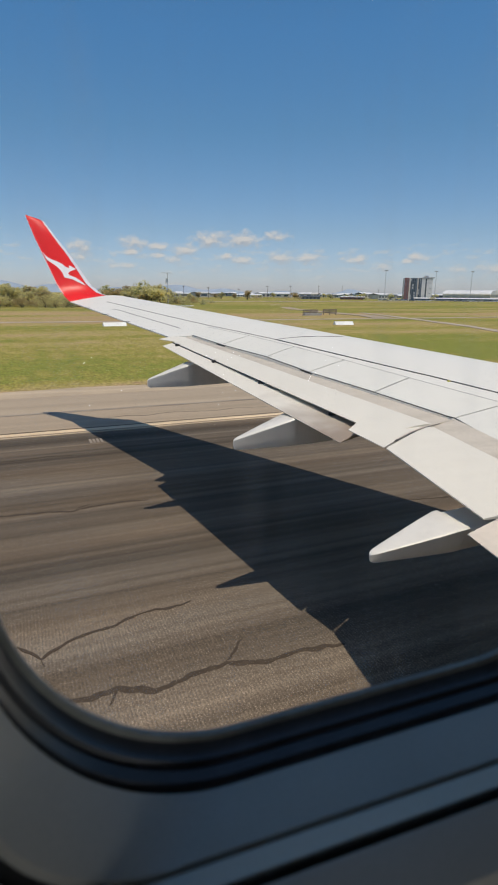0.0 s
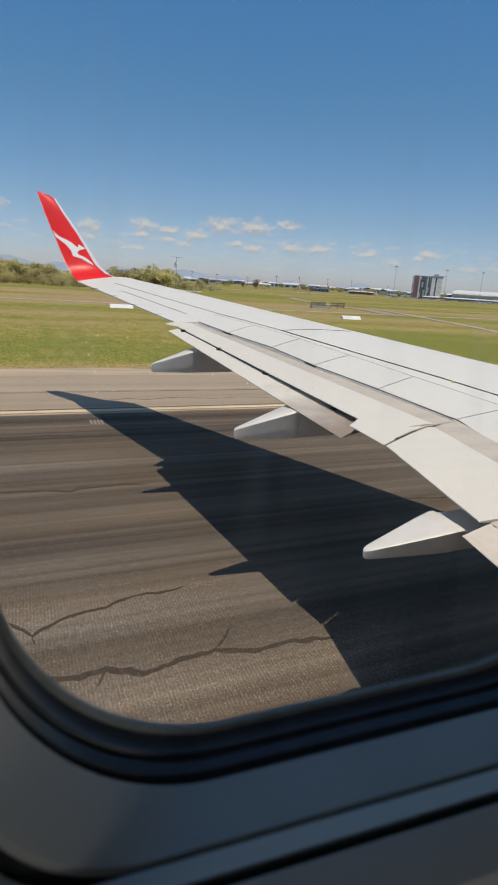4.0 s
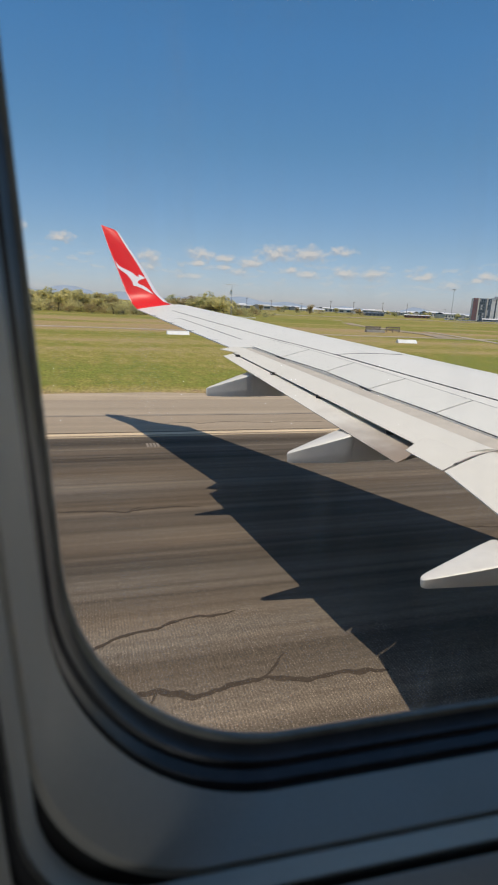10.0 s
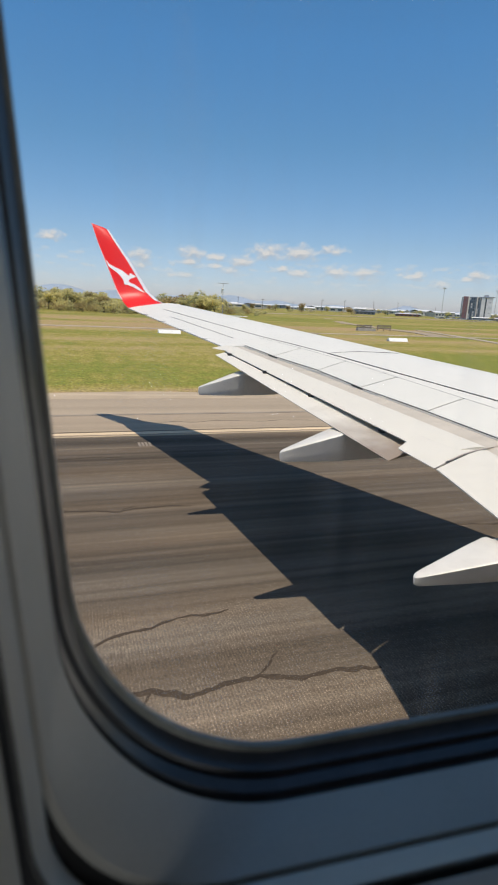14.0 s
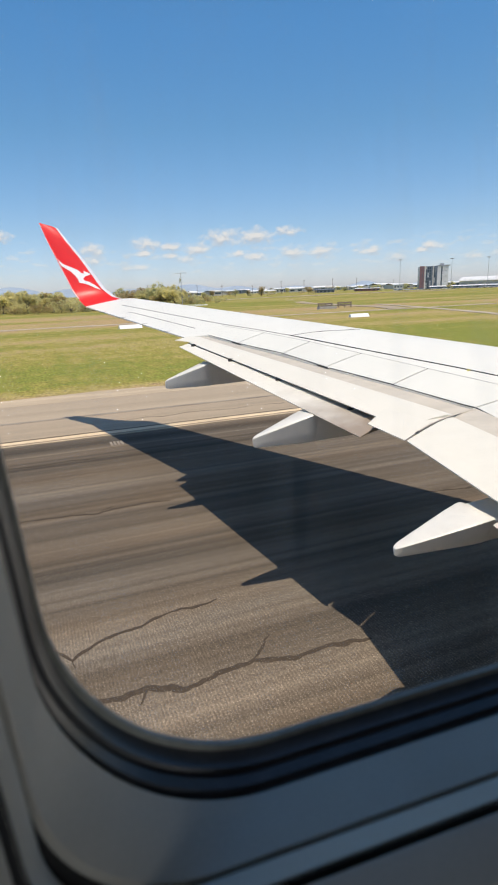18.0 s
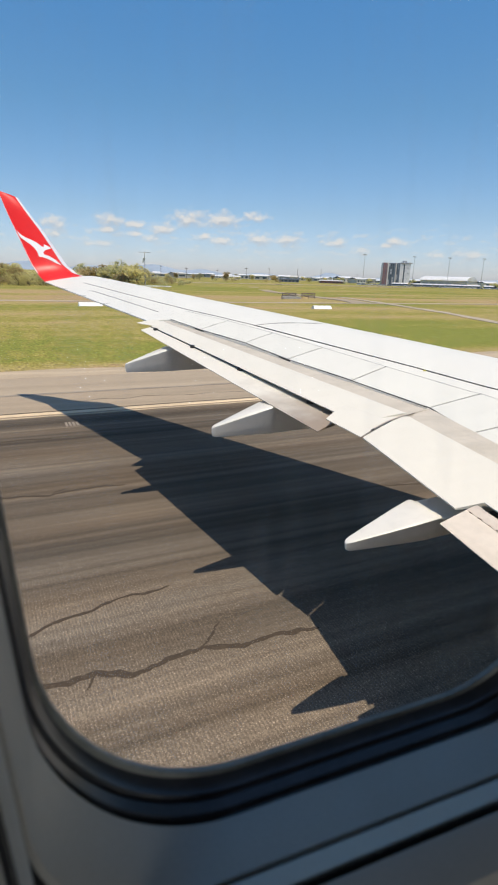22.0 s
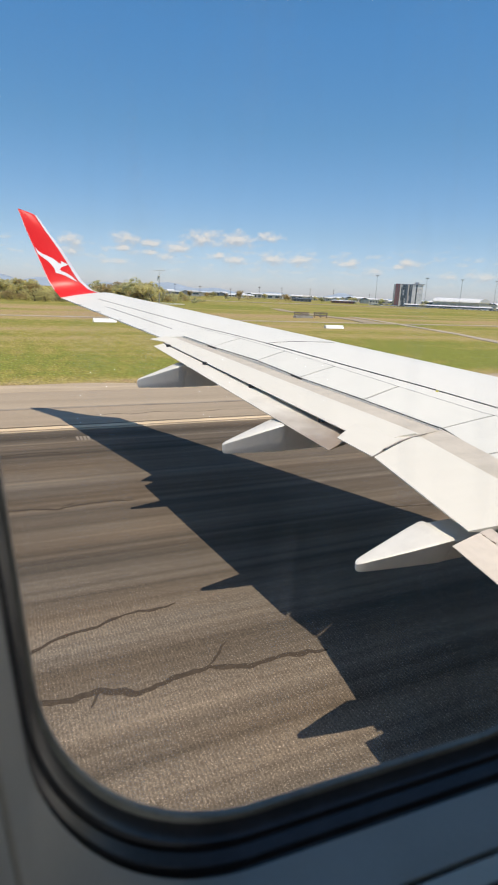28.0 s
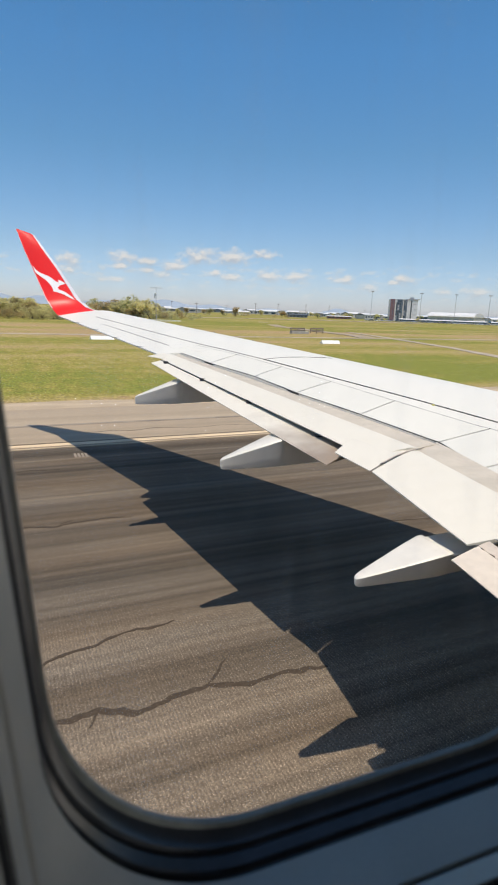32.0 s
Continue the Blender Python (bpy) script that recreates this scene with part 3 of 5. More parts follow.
def ground():
    bm = bmesh.new()
    xs = [-4500, -1500, -600, -250, -100, -40, 0, 40, 100, 160, 250, 400, 600, 1000, 1500, 4500]
    ys = [-4500, -1000, -200, -60, 20, 24, 30, 40, 55, 75, 100, 140, 200, 300, 450, 700, 1200, 2500, 4500]
    vs = {}
    for i, x in enumerate(xs):
        for j, y in enumerate(ys):
            far = max(0.0, math.hypot(x, y) - 60)
            vs[i, j] = bm.verts.new((x, y, -0.03 + (0.25 * math.sin(x * 0.013 + y * 0.021) - 0.25) * min(1, far / 150)))
    for i in range(len(xs) - 1):
        for j in range(len(ys) - 1):
            bm.faces.new((vs[i, j], vs[i + 1, j], vs[i + 1, j + 1], vs[i, j + 1]))
    return tagged(part("ground", bm, FIELD, smooth=True), "flat airfield of mown green and straw grass", "ground", kind="structure")


ground()
sheet("runway", -900, 900, -19.0, 15.6, 0.0, 0.4, ASPHALT, "dark brown grooved asphalt runway with rubber streaks")


def ragged_strip(name, y0, y1, z, material, label, wobble, step=1.2, x0=-160, x1=260):
    """A long strip along the runway with an uneven outer edge."""
    bm = bmesh.new()
    rows = []
    k = int((x1 - x0) / step)
    for i in range(k + 1):
        x = x0 + (x1 - x0) * i / k
        w = wobble * (noise.noise(Vector((x * 0.35, y1, 0))) + 0.5 * noise.noise(Vector((x * 1.3, y1, 3))))
        rows.append([bm.verts.new((x, y0, z)), bm.verts.new((x, y1 + w, z)), bm.verts.new((x, y1 + w + 0.25, z - 0.12)), bm.verts.new((x, y0, z - 0.12))])
    for a, b in zip(rows, rows[1:]):
        for q in range(4):
            r = (q + 1) % 4
            bm.faces.new((a[q], a[r], b[r], b[q]))
    return tagged(part(name, bm, material), label, "pavement", kind="structure")


ragged_strip("pavement_shoulder", 20.75, 22.3, 0.006, CONCRETE_EDGE, "pale worn shoulder strip beside the runway", 0.38)
sheet("pavement_outer", -900, 900, 17.70, 20.9, 0.002, 0.2, PAVE_GREY, "weathered grey asphalt margin with dark streaks")
sheet("pavement_inner", -900, 900, 15.5, 17.72, 0.005, 0.2, PAVE_TAN, "tan asphalt margin strip outside the edge line")


def painted_line(name, y0, y1, material, label):
    bm = bmesh.new()
    box(bm, -300, 300, y0, y1, -0.01, 0.010)
    return tagged(part(name, bm, material), label, "runway line", kind="structure")


painted_line("edge_line_1", 15.09, 15.36, LINE_PAINT, "cream painted runway edge line, worn and rubber-stained")
painted_line("edge_line_2", 14.86, 15.01, DULL_LINE, "older dull cream stroke beside the edge line")
sheet("pavement_far", -900, 900, -25.6, -18.98, 0.002, 0.2, PAVE_GREY, "weathered grey asphalt margin on the far side of the runway")
painted_line("edge_line_3", -18.74, -18.47, LINE_PAINT, "cream painted edge line on the far side of the runway")
painted_line("worn_line", 17.74, 17.94, WORN_PAINT, "thin faded pale line along the pavement joint")

# ======== the aircraft ========
plane = thing("airliner", "white twin-jet airliner with a red winglet on the runway", "airplane")

REAR = [(0, 4.15), (2.7, 4.237), (3.8, 4.35), (4.56, 4.48), (5.69, 4.19), (6.82, 3.86), (7.81, 3.64), (8.88, 3.28), (9.78, 3.03), (9.86, 2.63), (15, 1.39)]
CAMBER_REAR = [(0, 4.15), (3.3, 4.27), (3.85, 4.35), (4.62, 4.45), (9.8, 2.86), (15, 1.39)]  # the same without the step at the aileron
UPPER = [(0, 0), (.015, .03), (.04, .048), (.1, .075), (.2, .097), (.32, .104), (.45, .096), (.6, .074), (.8, .04), (1, 0)]


def x_lead(y):
    return 4.77 + (10.9 - y) * 0.43


def x_rear(y):
    return lerp(y, REAR)


def z_base(y):
    return 3.45 + (y - 15) * 0.105


def z_top(x, y):
    c = x_lead(y) - lerp(y, CAMBER_REAR)
    return z_base(y) + c * lerp((x_lead(y) - x) / c, UPPER)


def wing_body():
    bm = bmesh.new()
    us = [0, .015, .04, .1, .2, .32, .45, .6, .8, 1]
    loops = []
    stations = [0.1 + 0.25 * i for i in range(19)] + [4.62, 5.2] + [5.7 + 0.5 * i for i in range(9)] + [9.78, 9.86, 10.3, 10.8, 11.5, 12.2, 12.9, 13.6, 14.2, 14.7, 15.0]
    for y in stations:
        c, xl, xr = x_lead(y) - x_rear(y), x_lead(y), x_rear(y)
        top = [(xl - u * c, y, z_top(xl - u * c, y)) for u in us]
        low = [(xl - u * c, y, z_base(y) - c * 0.07 * math.sin(math.pi * min(1, u ** 0.7)) - 0.02) for u in us[::-1]]
        loops.append(top + low)
    loft(bm, loops)
    return part("wing", bm, WING_WHITE, plane, "white swept wing with dark panel seams", smooth=True)


wing = wing_body()


def on_top(x, y, lift=0.0):
    return Vector((x, y, z_top(x, y) + lift))


def top_strip(name, pts, width, material, lift=0.004, parent=None, label=""):
    """A narrow strip laid over the wing's upper skin along a line of (x, y)."""
    bm = bmesh.new()
    fine = []
    for a, b in zip(pts, pts[1:]):
        k = max(2, int(math.hypot(b[0] - a[0], b[1] - a[1]) / 0.12))
        fine += [(a[0] + (b[0] - a[0]) * i / k, a[1] + (b[1] - a[1]) * i / k) for i in range(k)]
    fine.append(pts[-1])
    prev = None
    for i, (x, y) in enumerate(fine):
        a, b = fine[max(0, i - 1)], fine[min(len(fine) - 1, i + 1)]
        d = Vector((b[0] - a[0], b[1] - a[1])).normalized()
        s = Vector((-d.y, d.x)) * (width / 2)
        l, r = on_top(x + s.x, y + s.y, lift), on_top(x - s.x, y - s.y, lift)
        cur = [bm.verts.new(l), bm.verts.new(r), bm.verts.new(r - Vector((0, 0, 0.02))), bm.verts.new(l - Vector((0, 0, 0.02)))]
        if prev:
            for q in range(4):
                w = (q + 1) % 4
                bm.faces.new((prev[q], prev[w], cur[w], cur[q]))
        else:
            bm.faces.new(cur)
        prev = cur
    bm.faces.new(prev[::-1])
    return part(name, bm, material, parent or plane, label)


def panel(name, corners, material, lift, thick, parent, label="", nu=6, nv=10):
    """A thin skin panel over the wing between four (x, y) corners: rear-out, rear-in, front-in, front-out."""
    bm = bmesh.new()
    grid = []
    for i in range(nu + 1):
        row = []
        for j in range(nv + 1):
            u, v = i / nu, j / nv
            a = Vector(corners[0]).lerp(Vector(corners[1]), v)
            b = Vector(corners[3]).lerp(Vector(corners[2]), v)
            p = a.lerp(b, u)
            row.append(on_top(p.x, p.y, lift))
        grid.append(row)
    top = [[bm.verts.new(p) for p in r] for r in grid]
    low = [[bm.verts.new(p - Vector((0, 0, thick))) for p in r] for r in grid]
    for g, flip in ((top, False), (low, True)):
        for i in range(nu):
            for j in range(nv):
                q = (g[i][j], g[i][j + 1], g[i + 1][j + 1], g[i + 1][j])
                bm.faces.new(q[::-1] if flip else q)
    edge = [(0, j) for j in range(nv)] + [(i, nv) for i in range(nu)] + [(nu, j) for j in range(nv, 0, -1)] + [(i, 0) for i in range(nu, 0, -1)]
    for a, b in zip(edge, edge[1:] + edge[:1]):
        bm.faces.new((top[a[0]][a[1]], top[b[0]][b[1]], low[b[0]][b[1]], low[a[0]][a[1]]))
    return part(name, bm, material, parent, label, smooth=True)


# spoiler panels with their dividing gaps: (rear x, y), (front x, y) of each dividing line
DIVIDES = [((2.96, 10.12), (3.44, 10.10)), ((3.30, 8.88), (3.86, 9.03)), ((3.66, 7.81), (4.21, 7.96)), ((3.88, 6.82), (4.51, 6.91)), ((4.21, 5.69), (4.82, 5.79)), ((4.50, 4.56), (5.19, 4.49)), ((4.37, 3.80), (5.24, 3.62)), ((4.26, 2.70), (5.36, 2.50))]
for (ra, fa), (rb, fb) in zip(DIVIDES, DIVIDES[1:]):
    g = 0.012
    panel("spoiler", [(ra[0], ra[1] - g), (rb[0], rb[1] + g), (fb[0], fb[1] + g), (fa[0], fa[1] - g)], SPOILER_WHITE, 0.007, 0.03, plane)
for r, f in DIVIDES[1:]:
    top_strip("panel_gap", [r, f], 0.012, SEAM, 0.003)
top_strip("spoiler_rear_gap", [(d[0][0] - .008, d[0][1]) for d in DIVIDES], 0.017, GAP_DARK, 0.003)
top_strip("spoiler_hinge_gap", [d[1] for d in DIVIDES], 0.009, SEAM, 0.008)
# the broad dark seam ahead of the spoilers, its thin curl outboard, and the aileron seams
top_strip("wing_seam", [(4.14, 8.53), (4.65, 6.97), (5.11, 5.61), (5.41, 4.63), (5.75, 3.2), (6.1, 1.8)], 0.024, GAP_DARK, 0.005)
top_strip("wing_seam", [(2.19, 14.13), (2.88, 12.03), (3.22, 11.02), (3.53, 10.12), (3.84, 9.34), (4.14, 8.53)], 0.018, SEAM, 0.004)
top_strip("wing_seam", [(4.14, 8.53), (4.55, 8.40), (4.90, 8.22), (5.25, 8.10)], 0.012, SEAM, 0.004)
top_strip("aileron_gap", [(1.87, 13.18), (2.20, 13.14), (2.27, 12.95), (2.65, 11.61), (2.99, 10.41)], 0.018, SEAM, 0.004)
top_strip("aileron_tab_gap", [(2.24, 12.07), (2.72, 10.42)], 0.014, SEAM, 0.004)
top_strip("aileron_end_gap", [(2.61, 10.19), (2.77, 10.25), (2.95, 10.17)], 0.022, SEAM, 0.004)
for k in range(9):
    y = 12.4 - k * 1.05
    x = x_lead(y) - 0.30
    bm = bmesh.new()
    box(bm, x - 0.02, x + 0.02, y - 0.02, y + 0.02, z_top(x, y) - 0.01, z_top(x, y) + 0.012, 0.005)
    part("skin_stud", bm, SEAM, plane)
bm = bmesh.new()
box(bm, 5.125, 5.165, 5.395, 5.425, z_top(5.14, 5.42) - 0.02, z_top(5.14, 5.42) + 0.018, 0.008)
part("rope_fitting", bm, YELLOW, plane, "small yellow escape-rope fitting on the wing")


def slab(name, outline, thick, material, parent, crown=0.0, label="", droop=0.0):
    """A flap body: a quad (rear-out, rear-in, front-in, front-out) of 3D points with thickness, rounded front and thin rear."""
    bm = bmesh.new()
    ro, ri, fi, fo = [Vector(p) for p in outline]
    loops = []
    us = [0, .04, .12, .25, .45, .7, .9, 1.0]
    nv = 14
    for j in range(nv + 1):
        v = j / nv
        r, f = ro.lerp(ri, v), fo.lerp(fi, v)
        up, dn = [], []
        for u in us:
            p = f.lerp(r, u)
            full = math.sqrt(max(0.0, 1 - (1 - min(1, u / 0.25)) ** 2))
            h = crown * math.sin(math.pi * u ** 0.75) * 1.0
            up.append(p + Vector((0, 0, h - (1 - full) * thick * 0.5)))
            dn.append(p + Vector((0, 0, h - thick * max(0.04, (1 - u) ** 0.8) * (0.5 + 0.5 * full) - 0.004)))
        loops.append(up + dn[::-1])
    loft(bm, loops)
    return part(name, bm, material, parent, label, smooth=True)


def zf(y, d=0.0):
    return z_base(y) + d


# outboard flap: main panel with a worn nose, and the aft segment below it
slab("outboard_flap_nose", [(2.86, 9.66, zf(9.66, .012)), (4.02, 4.47, zf(4.47, -.03)), (4.75, 4.55, zf(4.55, -.05)), (3.10, 10.02, zf(10.02, -.05))], 0.14, FLAP_NOSE, plane, 0.03, "worn beige flap nose with scuffed paint")
slab("outboard_flap", [(2.57, 9.42, zf(9.42, .0)), (3.31, 4.24, zf(4.24, .036)), (4.14, 4.43, zf(4.43, .022)), (2.92, 9.82, zf(9.82, .0))], 0.10, FLAP_WHITE, plane, 0.03, "white outboard flap partly extended")
slab("flap_tip", [(2.345, 9.50, zf(9.5, .035)), (2.58, 9.38, zf(9.38, .012)), (3.02, 9.76, zf(9.76, .0)), (2.90, 10.06, zf(10.06, -.005))], 0.06, FLAP_WHITE, plane, 0.008)
slab("flap_root", [(2.955, 4.35, zf(4.35, .085)), (3.04, 3.885, zf(3.885, .07)), (4.06, 4.44, zf(4.44, .008)), (3.60, 4.90, zf(4.90, .020))], 0.08, FLAP_WHITE, plane, 0.02)
slab("aft_flap", [(2.345, 9.23, zf(9.23, -.03)), (2.90, 4.40, zf(4.40, -.06)), (3.60, 4.74, zf(4.74, -.03)), (2.82, 9.56, zf(9.56, -.02))], 0.07, STAINED_FLAP, plane, 0.012, "white aft flap segment, brown and worn at its inner end")
# dark tube laid on the seam, standing in for shade in the slot
bm = bmesh.new()
tube(bm, [(2.555, 9.40, zf(9.40, -.014)), (2.95, 7.0, zf(7.0, -.008)), (3.33, 4.78, zf(4.78, .006))], 0.008, 0.014, 6)
part("slot_shade", bm, GAP_DARK, plane, "dark strip laid along the flap slot for its shade")


def bm_box_on(p, s):
    bm = bmesh.new()
    box(bm, p[0] - s, p[0] + s, p[1] - s * 0.7, p[1] + s * 0.7, p[2] - s, p[2] + s, s * 0.3)
    return bm


for v in (0.06, 0.34, 0.62, 0.93):
    p = Vector((2.575, 9.40, zf(9.4))).lerp(Vector((3.34, 4.80, zf(4.8))), v)
    part("flap_hinge_bracket", bm_box_on(p - Vector((0.045, 0, 0.022)), 0.040), GAP_DARK, plane)
# inboard flap and its aft piece
slab("inboard_flap_nose", [(3.95, 4.46, zf(4.46, .03)), (3.80, 1.0, zf(1.0, .04)), (4.95, 1.0, zf(1.0, -.04)), (4.82, 4.52, zf(4.52, -.05))], 0.18, FLAP_NOSE, plane, 0.03, "worn beige flap nose with white scuffs")
slab("inboard_flap", [(3.05, 3.865, zf(3.865, .07)), (2.85, 2.50, zf(2.50, .10)), (4.00, 2.50, zf(2.50, .045)), (4.12, 4.42, zf(4.42, .016))], 0.12, FLAP_WHITE, plane, 0.03, "white inboard flap partly extended")
slab("inboard_flap_end", [(3.11, 2.49, zf(2.49, .112)), (3.00, 0.6, zf(0.6, .08)), (3.95, 0.6, zf(0.6, .03)), (4.00, 2.49, zf(2.49, .033))], 0.12, FLAP_WHITE, plane, 0.03)
slab("inboard_aft_flap", [(2.67, 2.45, zf(2.45, .045)), (2.58, 0.6, zf(.6, -.03)), (2.94, 0.6, zf(.6, .06)), (3.035, 2.47, zf(2.47, .11))], 0.03, AFT_PAINT, plane, 0.010, "white aft flap segment with rust stains")
slab("aft_flap_nose", [(2.918, 2.464, zf(2.464, .1015)), (2.825, 0.6, zf(.6, .0435)), (2.938, 0.6, zf(.6, .062)), (3.033, 2.468, zf(2.468, .112))], 0.008, AFT_NOSE, plane, 0.004, "worn tan front of the aft flap segment")
for k in range(9):  # rust marks in a broken row along its rear edge
    y = 2.42 - 0.085 * k + 0.02 * math.sin(k * 2.9)
    x = 2.910 - 0.0043 * k + 0.003 * math.sin(k * 2.3)
    z = zf(y, .093) + .0125
    bm = bmesh.new()
    box(bm, x - .0008, x + .0008, y - .016 - .010 * math.sin(k * 1.7), y + .012, z - .008, z)
    part("rust_mark", bm, RUST, plane)
# added plate: dark for the shade in the gap, and blocks stray sun
slab("gap_shade_plate", [(2.90, 2.60, zf(2.60, -.05)), (2.80, 0.6, zf(0.6, -.06)), (3.50, 0.6, zf(0.6, -.06)), (3.60, 2.60, zf(2.60, -.05))], 0.04, GAP_DARK, plane, 0.0, "dark plate added for shade between flap and aft segment")
# hidden slab added under the joints to stop sun leaking through
slab("joint_light_block", [(3.36, 4.60, zf(4.60, -.06)), (3.36, 3.90, zf(3.90, -.05)), (4.5, 3.90, zf(3.90, -.09)), (4.5, 4.90, zf(4.90, -.09))], 0.05, FLAP_NOSE, plane)
# the diagonal joint between the two flaps: a worn rubbing strip with a dark edge, and a pin at its rear
bm = bmesh.new()
tube(bm, [(3.25, 3.995, zf(3.985, .078)), (3.55, 4.155, zf(4.13, .074)), (3.80, 4.275, zf(4.26, .060)), (4.12, 4.405, zf(4.41, .034)), (4.45, 4.52, zf(4.52, .012))], 0.009, 0.010, 6)
part("flap_joint", bm, FLAP_NOSE, plane, "worn beige strip along the flap joint")
bm = bmesh.new()
tube(bm, [(3.04, 3.875, zf(3.875, .072)), (3.25, 3.980, zf(3.972, .084)), (3.55, 4.138, zf(4.115, .081)), (3.80, 4.258, zf(4.245, .065)), (4.12, 4.388, zf(4.395, .039))], 0.003, 0.003, 6)
part("joint_gap", bm, SEAM, plane)
bm = bmesh.new()
tube(bm, [(3.225, 3.968, zf(3.968, .084)), (3.27, 3.990, zf(3.990, .083))], 0.008, 0.007, 6)
part("joint_pin", bm, GAP_DARK, plane)


def scuff(pts, w):
    """A scraped streak where the flap nose has lost its dirt."""
    bm = bmesh.new()
    a, b = [Vector(p) for p in pts]
    d = (b - a).normalized()
    n = Vector((-d.y, d.x, 0)) * w / 2
    k = 6
    rows = []
    for i in range(k + 1):
        u = i / k
        c = a.lerp(b, u) + n * (0.6 * noise.noise(a * 9 + Vector((u * 4, 0, 0))))
        ww = math.sin(math.pi * (0.08 + 0.84 * u))
        rows.append([bm.verts.new(c + n * ww), bm.verts.new(c - n * ww)])
    for p, q in zip(rows, rows[1:]):
        bm.faces.new((p[0], p[1], q[1], q[0]))
    part("paint_scuff", bm, FLAP_WHITE, plane)


def on_nose(u, v, rear, front):
    """A place on a flap nose: u from its front edge, v from its outer end."""
    r = Vector(rear[0]).lerp(Vector(rear[1]), v)
    f = Vector(front[0]).lerp(Vector(front[1]), v)
    return f.lerp(r, u) + Vector((0, 0, 0.03 * math.sin(math.pi * u ** 0.75) + 0.003))


OUTER_NOSE = ([(2.86, 9.66, zf(9.66, .012)), (3.94, 4.50, zf(4.5, .012))], [(3.10, 10.02, zf(10.02, -.05)), (4.75, 4.55, zf(4.55, -.05))])
INNER_NOSE = ([(3.95, 4.46, zf(4.46, .03)), (3.80, 1.0, zf(1.0, .04))], [(4.82, 4.52, zf(4.52, -.05)), (4.95, 1.0, zf(1.0, -.04))])
rs = random.Random(8)
for k in range(8):
    nose = INNER_NOSE if k % 2 else OUTER_NOSE
    u, v = rs.uniform(.28, .52), rs.uniform(.05, .5) if k % 2 else rs.uniform(.35, .97)
    scuff([on_nose(u, v, *nose), on_nose(u + rs.uniform(-.03, .03), v + rs.uniform(.015, .05), *nose)], rs.uniform(.005, .012))
for v in (0.05, 0.3, 0.55, 0.8):
    p = Vector((2.62, 10.4, z_base(10.4))).lerp(Vector((1.5, 14.6, z_base(14.6))), v)
    bm = bmesh.new()
    tube(bm, [p + Vector((.02, 0, .01)), p - Vector((.16, 0, 0))], .006, .003, 5)
    part("static_wick", bm, GAP_DARK, plane)


def fairing(tail, width, rise, length, blunt):
    """A flap-track pod: a drooped blunt tail cone with a flat top, and its fixed body further forward under the wing."""
    half = [(0, 1.0), (.86, .992), (.95, .975), (1.0, .94), (.97, .89), (.76, .45), (.58, .10), (.47, .015), (.08, .0)]

    def ring(x, hw, top, low):
        return [(x, tail[1] - hw * a, low + (top - low) * f) for a, f in half] + [(x, tail[1] + hw * a, low + (top - low) * f) for a, f in half[:0:-1]]

    bm = bmesh.new()
    loops = []
    # share of the length ahead of the tip, width factor, top above the tip, bottom below the tip
    for s, w, up, dn in ((-.014, .06, -.10, .74), (0, .13, -.04, .90), (.02, .18, -.005, .98), (.06, .24, .055, 1.0), (.25, .42, .26, 1.02), (.5, .65, .53, 1.04), (.75, .87, .80, 1.05), (.93, 1.0, .985, 1.05), (.985, 1.0, 1.0, 1.04), (1.0, .97, .97, 1.02)):
        loops.append(ring(tail[0] + s * length, width / 2 * w, tail[2] + up * rise, tail[2] - dn * blunt))
    loft(bm, loops)
    pod = part("flap_track_fairing", bm, FAIRING_PAINT, plane, smooth=True)
    bm = bmesh.new()
    loops = []
    for s, w, up, dn in ((.90, .94, .86, 1.03), (1.3, .97, .90, 1.0), (1.9, .97, .97, .92), (2.6, .93, 1.0, .75), (3.3, .8, .95, .4), (3.9, .4, .8, .0)):
        loops.append(ring(tail[0] + s * length, width / 2 * w, tail[2] + up * rise, tail[2] - dn * blunt))
    loft(bm, loops)
    part("fairing_body", bm, FAIRING_PAINT, pod, smooth=True)
    return pod


fairing((1.86, 8.28, 2.405), 0.30, 0.235, 0.72, .135)
fairing((2.15, 5.35, 2.150), 0.32, 0.22, 0.72, .125)
fairing((2.16, 2.78, 1.985), 0.35, 0.148, 0.70, .078)


